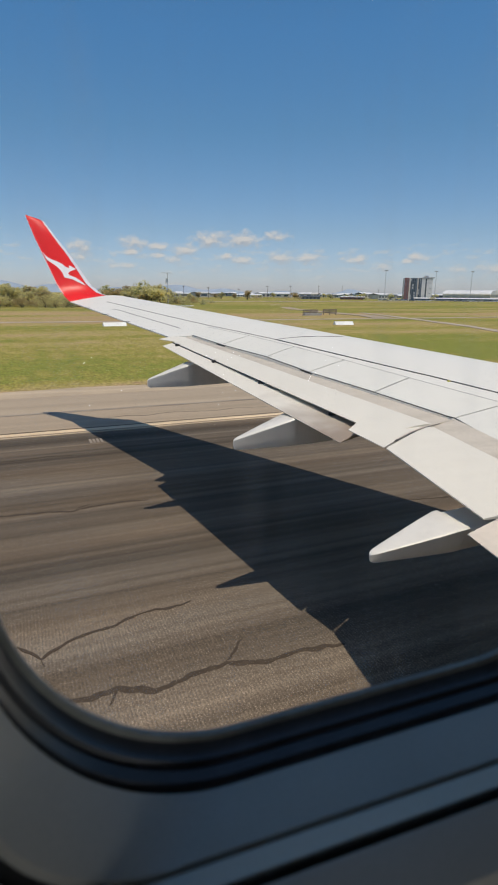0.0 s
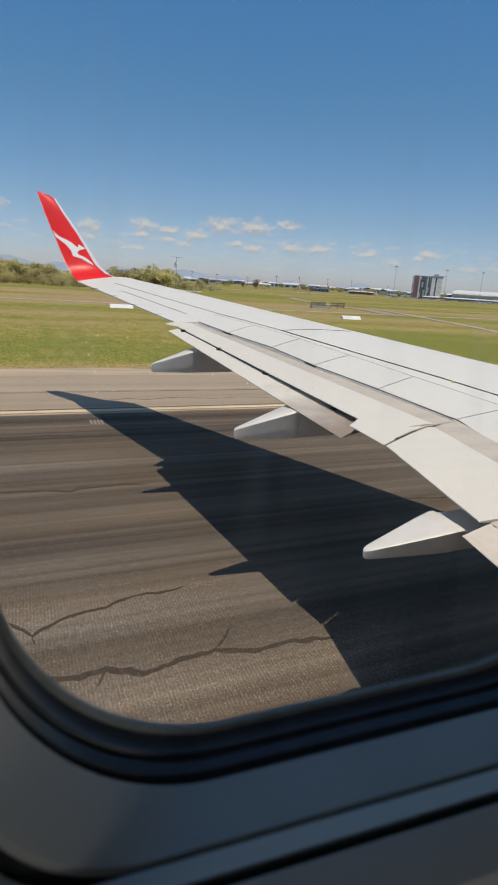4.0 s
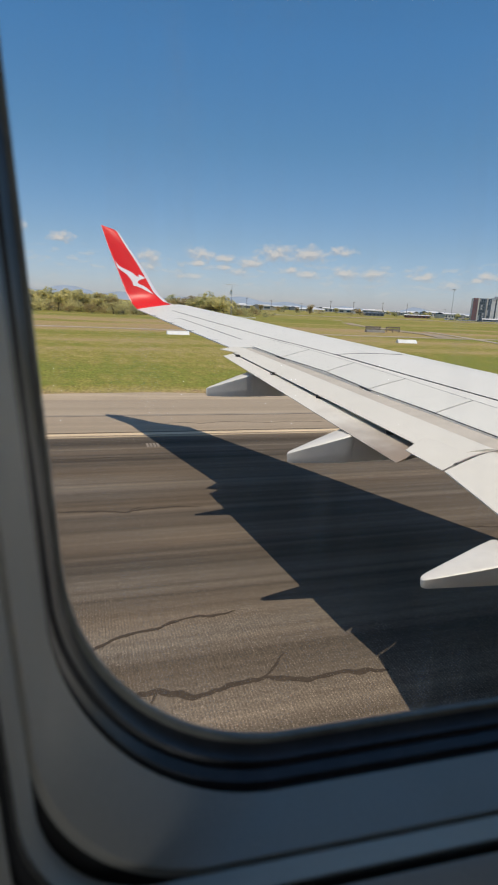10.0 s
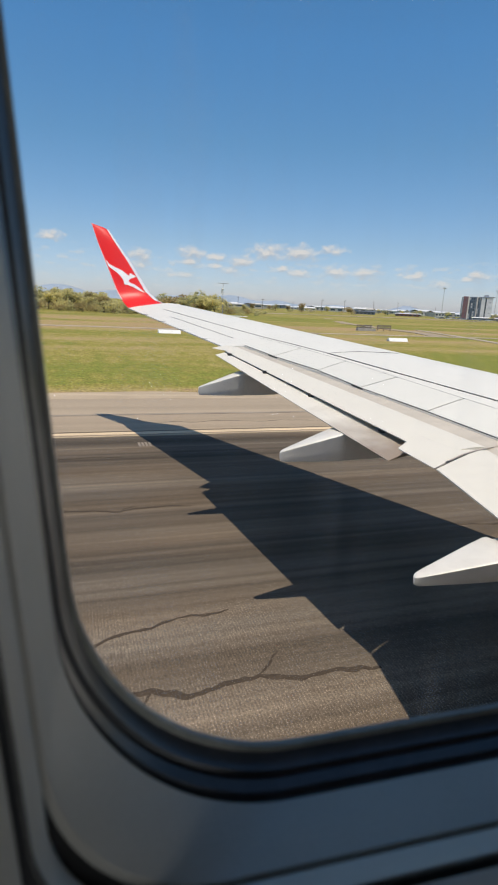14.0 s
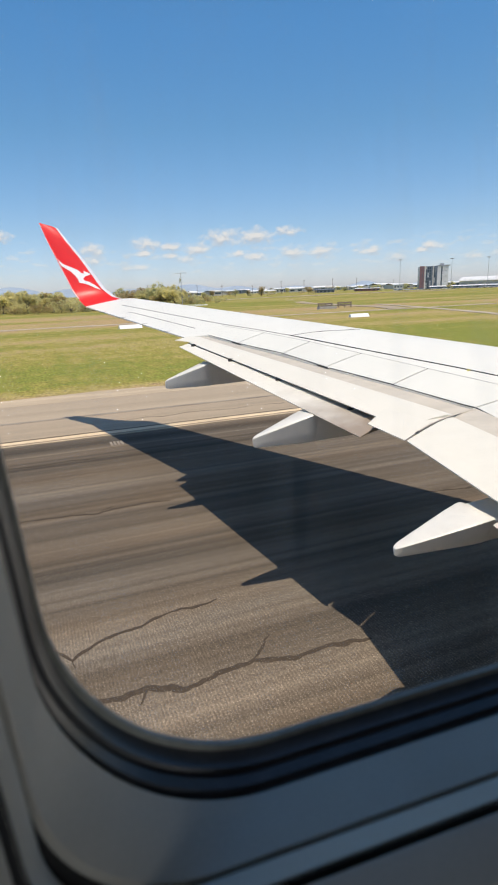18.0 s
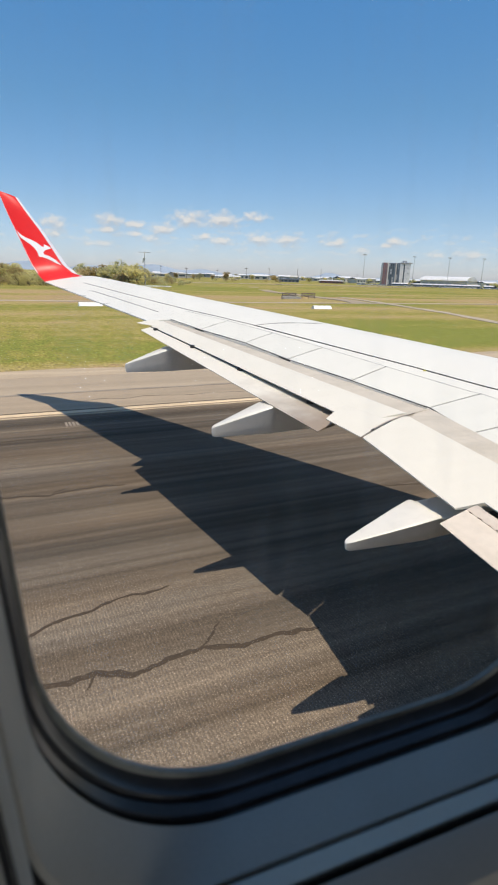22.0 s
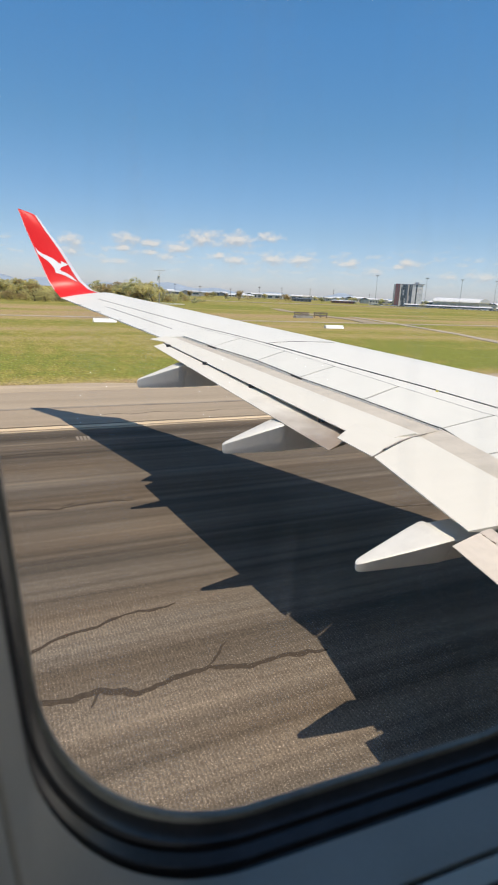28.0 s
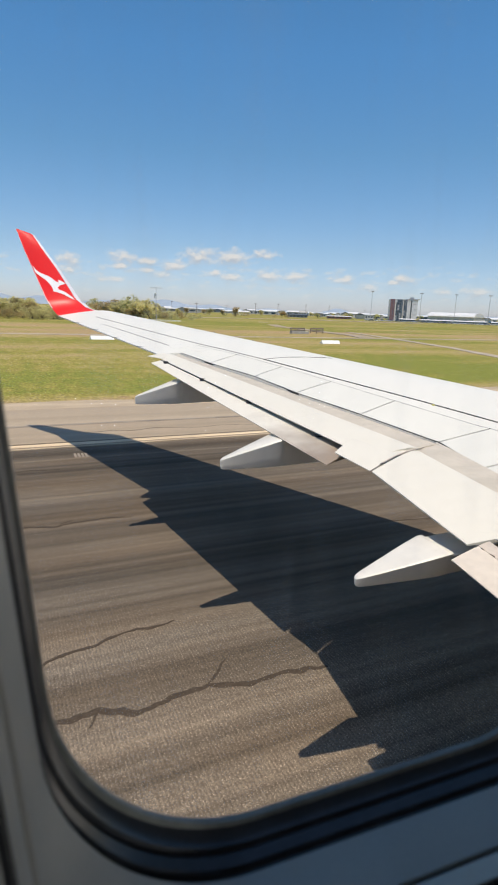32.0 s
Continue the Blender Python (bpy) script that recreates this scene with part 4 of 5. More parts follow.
# ---- winglet: a blade that curves up from the wing tip ----
def winglet():
    # leading edge and trailing edge along the blade: (x lead, x trail, y, z)
    spine = [(3.00, 1.39, 15.00, 3.45), (2.70, 1.36, 15.22, 3.50), (2.28, 1.27, 15.45, 3.63), (2.02, 1.15, 15.63, 3.86), (1.83, 1.03, 15.78, 4.20), (1.565, .87, 15.98, 4.65), (1.24, .70, 16.18, 5.12), (1.01, .59, 16.34, 5.50), (.955, .565, 16.38, 5.58), (.89, .55, 16.40, 5.63)]
    bm = bmesh.new()
    loops = []
    us = [0, .03, .1, .25, .45, .7, 1]
    slant = {len(spine) - 3: .02, len(spine) - 2: .07, len(spine) - 1: .10}
    for i, (xl, xt, y, z) in enumerate(spine):
        a, b = spine[max(0, i - 1)], spine[min(len(spine) - 1, i + 1)]
        t = Vector((0, b[2] - a[2], b[3] - a[3])).normalized()
        nrm = Vector((0, -t.z, t.y))
        c = xl - xt
        th = 0.055 if i else 0.09
        up, dn = [], []
        for u in us:
            h = th * c * 2 * math.sqrt(u) * (1 - u) * 1.0
            p = Vector((xl - u * c, y, z - slant.get(i, 0.0) * (1 - u)))  # the tip slants down to the front
            up.append(p + nrm * (h + 0.004))
            dn.append(p - nrm * (h * 0.6 + 0.004))
        loops.append(up + dn[::-1])
    loft(bm, loops)
    blade = part("winglet", bm, RED, plane, "glossy red winglet with a white mark", smooth=True)

    def at(s, u, lift):
        """A point on the inner face: s along the blade 0..1 from the bend, u from the leading edge."""
        f = s * (len(spine) - 1)
        i = min(int(f), len(spine) - 2)
        w = f - i
        xl, xt, y, z = [spine[i][k] * (1 - w) + spine[i + 1][k] * w for k in range(4)]
        t = Vector((0, spine[i + 1][2] - spine[i][2], spine[i + 1][3] - spine[i][3])).normalized()
        nrm = Vector((0, -t.z, t.y))
        c = xl - xt
        th = 0.055 if i else 0.09 - 0.035 * w
        drop = slant.get(i, 0.0) * (1 - w) + slant.get(i + 1, 0.0) * w
        return Vector((xl - u * c, y, z - drop * (1 - u))) + nrm * (th * c * 2 * math.sqrt(u) * (1 - u) + 0.004 + lift)

    def face(x, z):
        """The inner face at a given place along the flight line and height."""
        f = float(np.interp(z, [p[3] for p in spine], range(len(spine))))
        i = min(int(f), len(spine) - 2)
        xl, xt = [spine[i][k] * (1 - f + i) + spine[i + 1][k] * (f - i) for k in (0, 1)]
        return at(f / (len(spine) - 1), min(.995, max(.02, (xl - x) / (xl - xt))), .006)

    # white swoosh mark
    bm = bmesh.new()
    body = zip(((.90, 4.675), (.981, 4.569), (1.099, 4.499), (1.22, 4.45), (1.341, 4.387), (1.43, 4.309), (1.50, 4.275), (1.59, 4.312), (1.685, 4.266)), ((.90, 4.66), (.959, 4.505), (1.061, 4.428), (1.178, 4.343), (1.277, 4.237), (1.335, 4.137), (1.466, 4.144), (1.525, 4.20), (1.63, 4.238)))
    ear = zip(((1.50, 4.275), (1.59, 4.312)), ((1.508, 4.352), (1.575, 4.322)))
    leg = zip(((1.335, 4.137), (1.352, 4.044), (1.436, 4.03), (1.574, 3.986), (1.723, 3.907), (1.865, 3.836)), ((1.466, 4.144), (1.502, 4.094), (1.56, 4.075), (1.626, 4.051), (1.76, 3.964), (1.874, 3.846)))
    for pairs in (body, ear, leg):
        prev = None
        for p, q in pairs:
            cur = [bm.verts.new(face(*p)), bm.verts.new(face(*q))]
            if prev:
                bm.faces.new((prev[0], prev[1], cur[1], cur[0]))
            prev = cur
    part("mark", bm, MARK_WHITE, blade, "white swoosh mark")
    # pale leading edge band
    bm = bmesh.new()
    prev = None
    for k in range(33):
        s = 0.02 + 0.975 * k / 32
        cur = [bm.verts.new(at(s, .0, .004)), bm.verts.new(at(s, .05, .006)), bm.verts.new(at(s, .13, .006))]
        if prev:
            bm.faces.new((prev[0], prev[1], cur[1], cur[0]))
            bm.faces.new((prev[1], prev[2], cur[2], cur[1]))
        prev = cur
    part("leading_edge", bm, METAL_EDGE, blade, "pale bare leading edge", smooth=True)
    bm = bmesh.new()
    prev = None
    for k in range(25):
        s = 0.22 + 0.75 * k / 24
        cur = [bm.verts.new(at(s, .975, .003)), bm.verts.new(at(s, 1.0, .003))]
        if prev:
            bm.faces.new((prev[0], prev[1], cur[1], cur[0]))
        prev = cur
    part("trailing_edge", bm, TRAILING_PINK, blade, "thin pale trailing edge", smooth=True)


winglet()

# ---- fuselage skin with the opening for this window ----
def fuselage():
    bm = bmesh.new()
    cy, cz, r = -1.69, 3.75, 1.88
    xs = [-14, -8, -3, -0.08, 0.46, 3, 8, 14]
    angles = [i * 6 for i in range(60)]
    ring = [[bm.verts.new((x, cy + r * math.cos(radians(a)), cz + r * math.sin(radians(a)))) for a in angles] for x in xs]
    for i in range(len(xs) - 1):
        for k in range(60):
            if xs[i] == -0.08 and angles[k] in (348, 354, 0, 6):
                continue
            bm.faces.new((ring[i][k], ring[i][(k + 1) % 60], ring[i + 1][(k + 1) % 60], ring[i + 1][k]))
    bm.faces.new(ring[0])
    bm.faces.new(ring[-1][::-1])
    return part("fuselage", bm, SKIN, plane, "white fuselage skin", smooth=True)


fuselage()

# ======== cabin window and wall ========
PIVOT = Vector((0.15, 0.17, 3.6))
TURN = (-0.0530, -0.0965, -0.0873)
WINDOW = Matrix.Translation(PIVOT) @ Matrix.Rotation(TURN[1], 4, "Z") @ Matrix.Rotation(TURN[2], 4, "X") @ Matrix.Rotation(TURN[0], 4, "Y") @ Matrix.Translation(-PIVOT)


def rounded(y, x0, x1, z0, z1, r, n=20):
    pts = []
    for cx, cz, a0 in ((x1 - r, z1 - r, 0), (x0 + r, z1 - r, 90), (x0 + r, z0 + r, 180), (x1 - r, z0 + r, 270)):
        for k in range(n + 1):
            a = radians(a0 + 90 * k / n)
            x, z = cx + r * math.cos(a), cz + r * math.sin(a)
            if x < (x0 + x1) / 2:  # the aft side of the opening flares inboard of the pane
                x -= .028 * max(0.0, z - Z0 - .09)
                u = min(1.0, max(0.0, (z - Z0 - .02) / .11))
                x -= .006 * u * u * (3 - 2 * u) * min(1.0, max(0.0, (.1670 - y) / .016))
            pts.append(WINDOW @ Vector((x, y, z)))
    return pts


def ring_part(name, profile, material, parent, label=""):
    """profile: rows of depth y, x0, x1, z0, z1, corner radius."""
    bm = bmesh.new()
    loft(bm, [rounded(*p) for p in profile], caps=False)
    return part(name, bm, material, parent, label, smooth=True)


X0, X1, Z0, Z1 = 0.031, 0.345, 3.4998, 3.935
window = tagged(new("window_1"), "oval cabin window with dark rubber seal and pale plastic reveal", "window", kind="structure")


def grown(y, d, r, dz=0.0):
    return (y, X0 - d, X1 + d, Z0 - d - dz, Z1 + d, r)


ring_part("pane_edge", [grown(.1750, .004, .0925), grown(.1735, -.0012, .0925), grown(.1700, -.0012, .0925), grown(.1690, .0005, .0925)], GASKET, window, "grey edge of the outer pane, paled for caught light")
ring_part("window_seal", [grown(.1692, .0004, .0925), grown(.1650, .0014, .091, .001), grown(.1615, .0008, .090, .002), grown(.1605, .0030, .089, .002), grown(.1580, .0030, .088, .002), grown(.1570, .0004, .087, .003), grown(.1520, .0000, .084, .004), grown(.1510, .0025, .083, .004), grown(.1485, .0025, .083, .004), grown(.1478, .0000, .082, .0055), grown(.1474, .0060, .082, .0055)], RUBBER, window, "ridged black rubber window seal")
ring_part("reveal", [grown(.1475, .0040, .082, .0050), grown(.1470, -.0016, .082, .0062), grown(.1440, -.0010, .080, .0055), grown(.1320, .0004, .070, .0036), grown(.1200, .0016, .057, .0024), grown(.1186, .0020, .055, .0020), grown(.1182, .0044, .055, .0020)], REVEAL, window, "pale plastic window reveal")
ring_part("shade_groove", [grown(.1184, .0034, .055, .0020), grown(.1182, .0100, .055, .0022), grown(.1158, .0130, .042, .0018), grown(.1156, .0042, .038, .0008)], GAP_DARK, window, "dark window shade slot")
ring_part("inner_reveal", [grown(.1158, .0070, .040, .0008), grown(.1154, .0036, .038, -.0002), grown(.1142, .0032, .037, -.0002), grown(.1035, .0050, .039, -.0056), grown(.1022, .0060, .040, -.0060)], REVEAL, window, "pale inner reveal strip")
ring_part("inner_groove", [grown(.1024, .0050, .040, -.0060), grown(.1022, .0140, .040, -.0050), grown(.0984, .0140, .034, -.0050), grown(.0982, .0082, .030, -.0078)], GAP_DARK, window)
ring_part("surround", [grown(.0986, .0115, .031, -.0074), grown(.0982, .0076, .029, -.0086), grown(.0950, .0092, .030, -.0098), grown(.0800, .0220, .045, -.0170), grown(.0700, .0450, .065, -.015), grown(.0660, .0900, .10), grown(.0650, .26, .12)], REVEAL, window, "pale moulded wall panel round the window")
bm = bmesh.new()
lp = [bm.verts.new(p) for p in rounded(.1722, X0 - .003, X1 + .003, Z0 - .003, Z1 + .003, .095)]
bm.faces.new(lp)
pane = part("pane", bm, PANE, window, "clear scratched acrylic pane")
pane.visible_shadow = False


def wall_slab(name, x0, x1, y0, y1, z0, z1, label):
    bm = bmesh.new()
    box(bm, x0, x1, y0, y1, z0, z1)
    return tagged(part(name, bm, CABIN), label, "cabin wall", kind="structure")


# walls added out of view, closing the cabin against stray sun
wall_slab("wall_aft", -1.25, -1.2, -3.1, -0.06, 2.65, 4.5, "plain grey wall added unseen to close the cabin")
wall_slab("wall_front", 1.6, 1.65, -3.1, -0.06, 2.65, 4.5, "plain grey wall added unseen to close the cabin")
OPPOSITE = (-0.85, -0.1, 0.65, 1.3)


def opposite_wall():
    """The far cabin wall, out of view, with openings added for the fill lamps."""
    bm = bmesh.new()
    edges = [-1.25]
    for x in OPPOSITE:
        edges += [x - .13, x + .13]
    edges.append(1.65)
    for i, (x0, x1) in enumerate(zip(edges, edges[1:])):
        if i % 2 == 0:
            box(bm, x0, x1, -3.1, -3.05, 2.65, 4.5)
        else:
            box(bm, x0, x1, -3.1, -3.05, 2.65, 3.5)
            box(bm, x0, x1, -3.1, -3.05, 3.9, 4.5)
    return tagged(part("wall_inner", bm, CABIN), "pale cabin wall, unseen, with openings added for fill lamps", "cabin wall", kind="structure")


opposite_wall()
# area lamps added out of view to lift the reveal, as far-window daylight
for x in OPPOSITE:
    lamp = new("reveal_fill", bpy.data.lights.new("reveal_fill", "AREA"))
    lamp.data.shape, lamp.data.size, lamp.data.size_y, lamp.data.energy = "RECTANGLE", 0.26, 0.4, 3.3
    lamp.data.color = (0.95, 0.98, 1.0)
    lamp.matrix_world = look((x, -3.08, 3.7), (x, 0, 3.6))
wall_slab("floor", -1.25, 1.65, -3.1, -0.26, 2.6, 2.65, "grey cabin floor")
wall_slab("ceiling", -1.25, 1.65, -3.1, -0.04, 4.5, 4.54, "pale cabin ceiling")


def side_wall():
    """The curved cabin lining round the window panel."""
    bm = bmesh.new()
    for x0, x1, a0, a1 in ((-1.25, X0 - .28, -37, 24), (X1 + .28, 1.65, -37, 24), (X0 - .28, X1 + .28, -37, -16), (X0 - .28, X1 + .28, 14, 24)):
        loops = []
        for x in (x0, x1):
            arc = [radians(a0 + (a1 - a0) * k / 10) for k in range(11)]
            ring = [(x, -1.69 + 1.80 * math.cos(a), 3.75 + 1.80 * math.sin(a)) for a in arc]
            loops.append(ring + [(x, -1.69 + 1.84 * math.cos(a), 3.75 + 1.84 * math.sin(a)) for a in arc[::-1]])
        loft(bm, loops)
    return tagged(part("wall_side", bm, CABIN), "pale curved cabin side wall", "cabin wall", kind="structure")


side_wall()

# ======== runway surface details ========
def crack(pts, width, branches=()):
    """Sealant poured along a wandering crack."""
    ob = thing("sealed_crack", "dark bitumen sealant along a wandering runway crack", "crack sealant", "sealed cracks in the runway")

    def ribbon(line, w0, name, lift=0.006):
        bm = bmesh.new()
        fine = []
        for a, b in zip(line, line[1:]):
            k = max(2, int(math.hypot(b[0] - a[0], b[1] - a[1]) / 0.05))
            for i in range(k):
                u = i / k
                x, y = a[0] + (b[0] - a[0]) * u, a[1] + (b[1] - a[1]) * u
                fine.append((x + 0.05 * noise.noise(Vector((x * 3, y * 3, 1))), y + 0.07 * noise.noise(Vector((x * 2.5, y * 2.5, 7))) + 0.035 * noise.noise(Vector((x * 9, y * 9, 4)))))
        prev = None
        for i, (x, y) in enumerate(fine):
            a, b = fine[max(0, i - 1)], fine[min(len(fine) - 1, i + 1)]
            d = Vector((b[0] - a[0], b[1] - a[1], 0)).normalized()
            w = w0 * (0.75 + 0.85 * noise.noise(Vector((x * 5, y * 5, 2)))) * min(1.0, 0.25 + i * 0.12, 0.25 + (len(fine) - i) * 0.12)
            n = Vector((-d.y, d.x, 0)) * w / 2
            c = Vector((x, y, lift))
            cur = [bm.verts.new(c + n - Vector((0, 0, .008))), bm.verts.new(c + n * 0.7), bm.verts.new(c - n * 0.7), bm.verts.new(c - n - Vector((0, 0, .008)))]
            if prev:
                for q in range(3):
                    bm.faces.new((prev[q], prev[q + 1], cur[q + 1], cur[q]))
            prev = cur
        part(name, bm, SEALANT, ob, smooth=True)

    ribbon(pts, width, "seal")
    for b in branches:
        ribbon(b, width * 0.8, "branch", 0.003)
    return ob


crack([(-0.15, 4.62), (0.17, 4.54), (0.65, 4.52), (1.0, 4.40), (1.3, 4.44), (1.75, 4.50), (2.15, 4.36), (2.6, 4.42), (3.1, 4.28)], 0.095, [[(1.7, 4.48), (1.9, 4.66), (2.05, 4.90)], [(0.65, 4.52), (0.5, 4.25)]])
crack([(-0.9, 5.62), (-0.25, 5.58), (-0.02, 5.30), (0.25, 5.52), (0.75, 5.60), (1.25, 5.78), (1.8, 5.74)], 0.06, [[(-0.02, 5.30), (0.02, 5.05)]])
crack([(-3.4, 9.6), (-0.6, 9.5), (0.3, 9.42), (0.65, 9.30), (1.3, 9.42), (2.05, 9.36)], 0.08, [[(0.65, 9.30), (1.05, 9.55)]])
crack([(2.1, 16.5), (3.0, 16.62), (3.5, 16.45), (4.3, 16.7), (5.8, 16.4), (6.6, 16.55), (8.2, 16.3)], 0.06, [[(4.3, 16.7), (5.2, 16.9), (5.9, 17.3), (6.4, 17.35)]])
crack([(-1.4, 12.9), (-0.4, 12.8), (0.5, 12.9), (1.1, 12.75)], 0.05)
crack([(6.5, 7.6), (7.2, 7.45), (9.0, 7.7), (12.0, 7.5)], 0.07)


def threshold_stripe(y):
    """One of the thick painted bars across the runway's threshold, a little ragged at its ends."""
    bm = bmesh.new()
    k, half = 24, 0.92
    ends = []
    for x0, sign in ((-31.3, -1), (-1.3, 1)):
        ends.append([(x0 + sign * .03 * noise.noise(Vector((x0, i * .7, y))), y - half + 2 * half * i / k) for i in range(k + 1)])
    loops = [[(x, v, h) for x, v in ends[0]] + [(x, v, h) for x, v in ends[1][::-1]] for h in (-0.01, 0.008)]
    loft(bm, loops)
    return tagged(part("threshold_stripe", bm, STRIPE_PAINT), "thick white painted threshold stripe with faint tyre marks", "runway marking", "runway threshold stripes")


for k in range(4):
    for y in (13.9 - 3.66 * k, -17.28 + 3.66 * k):
        threshold_stripe(y)


def paint_bars():
    """Small painted digits beside the edge line, too worn to read."""
    ob = thing("painted_marking", "small worn white painted marking beside the edge line", "runway marking")
    for k in range(4):
        bm = bmesh.new()
        box(bm, 1.52 + 0.09 * k, 1.58 + 0.09 * k, 13.75, 14.15, 0.0, 0.006)
        part("bar", bm, WORN_PAINT, ob)


paint_bars()


def edge_light(x, y):
    ob = thing("runway_light", "low white runway edge light on a round base", "runway light", "runway edge lights", pose(x, y, 0.0))
    bm = bmesh.new()
    tube(bm, [(0, 0, 0), (0, 0, .03)], .16, .15, 14)
    part("base", bm, CONCRETE, ob)
    bm = bmesh.new()
    tube(bm, [(0, 0, .02), (0, 0, .22)], .03, .03, 8)
    part("stem", bm, STEEL, ob)
    bm = bmesh.new()
    tube(bm, [(0, 0, .22), (0, 0, .28), (0, 0, .35)], .07, .05, 10)
    part("lens", bm, SIGN_WHITE, ob)


edge_light(-24.0, 19.6)
edge_light(36.0, 19.6)


def grass_fringe(name, count, width, low, high, edge, label, material, seed):
    """Short blades standing in drifts, thinning out into the field."""
    rng = random.Random(seed)
    verts, faces = [], []
    for k in range(count):
        x = rng.uniform(-24, 66)
        y = 22.15 + (abs(rng.gauss(0, 1)) * width if edge else rng.random() ** 1.4 * width)
        if k % 3 and noise.noise(Vector((x * 0.5, y * 0.8, seed))) < -0.12:
            continue
        h = rng.uniform(low, high)
        a = rng.uniform(0, math.pi)
        r = 0.012 + h * 0.2
        dx, dy = math.cos(a) * r, math.sin(a) * r
        i = len(verts)
        lx, ly = rng.uniform(-1.6, 1.6) * h, rng.uniform(-1.6, .8) * h
        verts += [(x - dx, y - dy, -0.06), (x + dx, y + dy, -0.06), (x + lx, y + ly, -0.03 + h)]
        faces.append((i, i + 1, i + 2))
    me = bpy.data.meshes.new(name)
    me.from_pydata(verts, [], faces)
    me.materials.append(material)
    return tagged(new(name, me), label, "grass", kind="stuff")


STRAW_BLADE = leaf("straw_blades", (0.44, 0.34, 0.16), (0.36, 0.29, 0.11))
grass_fringe("grass_fringe", 9000, 0.45, 0.02, 0.055, True, "dry straw-coloured grass along the shoulder", STRAW_BLADE, 5)


# ======== the airfield beyond ========
def gz(x, y):
    far = max(0.0, math.hypot(x, y) - 60)
    return -0.03 + (0.25 * math.sin(x * 0.013 + y * 0.021) - 0.25) * min(1, far / 150) - 0.05


def polar(az, d):
    return d * math.sin(radians(az)), d * math.cos(radians(az))


def track(name, pts, width, material, label, lift=0.09, edge=0.3):
    bm = bmesh.new()
    fine = []
    for a, b in zip(pts, pts[1:]):
        k = max(2, int(math.hypot(b[0] - a[0], b[1] - a[1]) / 2.0))
        fine += [(a[0] + (b[0] - a[0]) * i / k, a[1] + (b[1] - a[1]) * i / k) for i in range(k)]
    fine.append(pts[-1])
    prev = None
    for i, (x, y) in enumerate(fine):
        a, b = fine[max(0, i - 1)], fine[min(len(fine) - 1, i + 1)]
        d = Vector((b[0] - a[0], b[1] - a[1], 0)).normalized()
        n = Vector((-d.y, d.x, 0)) * (width / 2)
        w = 1 + edge * noise.noise(Vector((x * 0.3, y * 0.3, 5)))
        z = gz(x, y) + lift
        l, r = Vector((x, y, z)) + n * w, Vector((x, y, z)) - n * w
        cur = [bm.verts.new(l - Vector((0, 0, .3))), bm.verts.new(l), bm.verts.new(r), bm.verts.new(r - Vector((0, 0, .3)))]
        if prev:
            for q in range(3):
                bm.faces.new((prev[q], prev[q + 1], cur[q + 1], cur[q]))
        prev = cur
    return tagged(part(name, bm, material), label, "track", kind="structure")


track("road_perimeter", [(-220, 75.5), (-40, 74.6), (20, 74.2), (60, 75.5), (110, 79), (300, 92)], 2.0, DIRT_ROAD, "pale gravel perimeter track across the grass")
track("road_branch", [(70, 103), (61.5, 78), (52.7, 53.7), (45, 37), (39.5, 26), (37.6, 22.6)], 1.5, DIRT_ROAD, "faint pale wheel track through the grass")
track("road_culvert", [(56, 76), (60, 86), (62, 100), (70, 135), (95, 200)], 3.4, PAVE_TAN, "narrow grey service road over a culvert", 0.12, 0.1)
track("bare_earth", [(60, 250), (110, 262), (170, 268), (230, 262)], 9.0, DIRT_ROAD, "patch of bare pink earth", 0.06, 0.9)


def culvert_rail(x, y, length, turn):
    ob = thing("guard_rail", "weathered brown timber guard rail beside the culvert", "guard rail", "culvert guard rails", pose(x, y, gz(x, y), 0, 0, turn))
    k = int(length / 1.5)
    for i in range(k + 1):
        bm = bmesh.new()
        box(bm, i * 1.5 - .06, i * 1.5 + .06, -.06, .06, -0.2, 1.05)
        part("post", bm, TIMBER, ob)
    for z in (0.55, 0.95):
        bm = bmesh.new()
        box(bm, -.2, length + .2, -.05, .05, z - .13, z + .13, .02)
        part("rail", bm, TIMBER, ob)


culvert_rail(49.0, 90.5, 3.0, 8)
culvert_rail(54.0, 92.0, 3.0, 8)
bm = bmesh.new()
box(bm, -2.0, 2.0, -.4, .4, -.6, .45, .05)
tagged(part("culvert_headwall", bm, CONCRETE), "low concrete culvert headwall under the rail", "headwall").matrix_world = pose(50.5, 90.0, gz(50, 90), 0, 0, 8)


def marker_board(x, y, turn=0):
    ob = thing("marker_board", "white wedge-shaped airfield marker board on the grass", "marker board", "airfield marker boards", pose(x, y, gz(x, y), 0, 0, turn))
    bm = bmesh.new()
    loft(bm, [[(-1.3, -.45, 0.03), (-1.3, .45, 0.03), (-1.3, .08, .46), (-1.3, -.08, .46)], [(1.3, -.45, 0.03), (1.3, .45, 0.03), (1.3, .08, .46), (1.3, -.08, .46)]])
    part("board", bm, SIGN_WHITE, ob)
    for x0 in (-1.0, 1.0):
        bm = bmesh.new()
        box(bm, x0 - .08, x0 + .08, -.4, .4, -.1, .05)
        part("foot", bm, CONCRETE, ob)


marker_board(10.5, 64.5, 3)
marker_board(38.7, 60.8, -2)


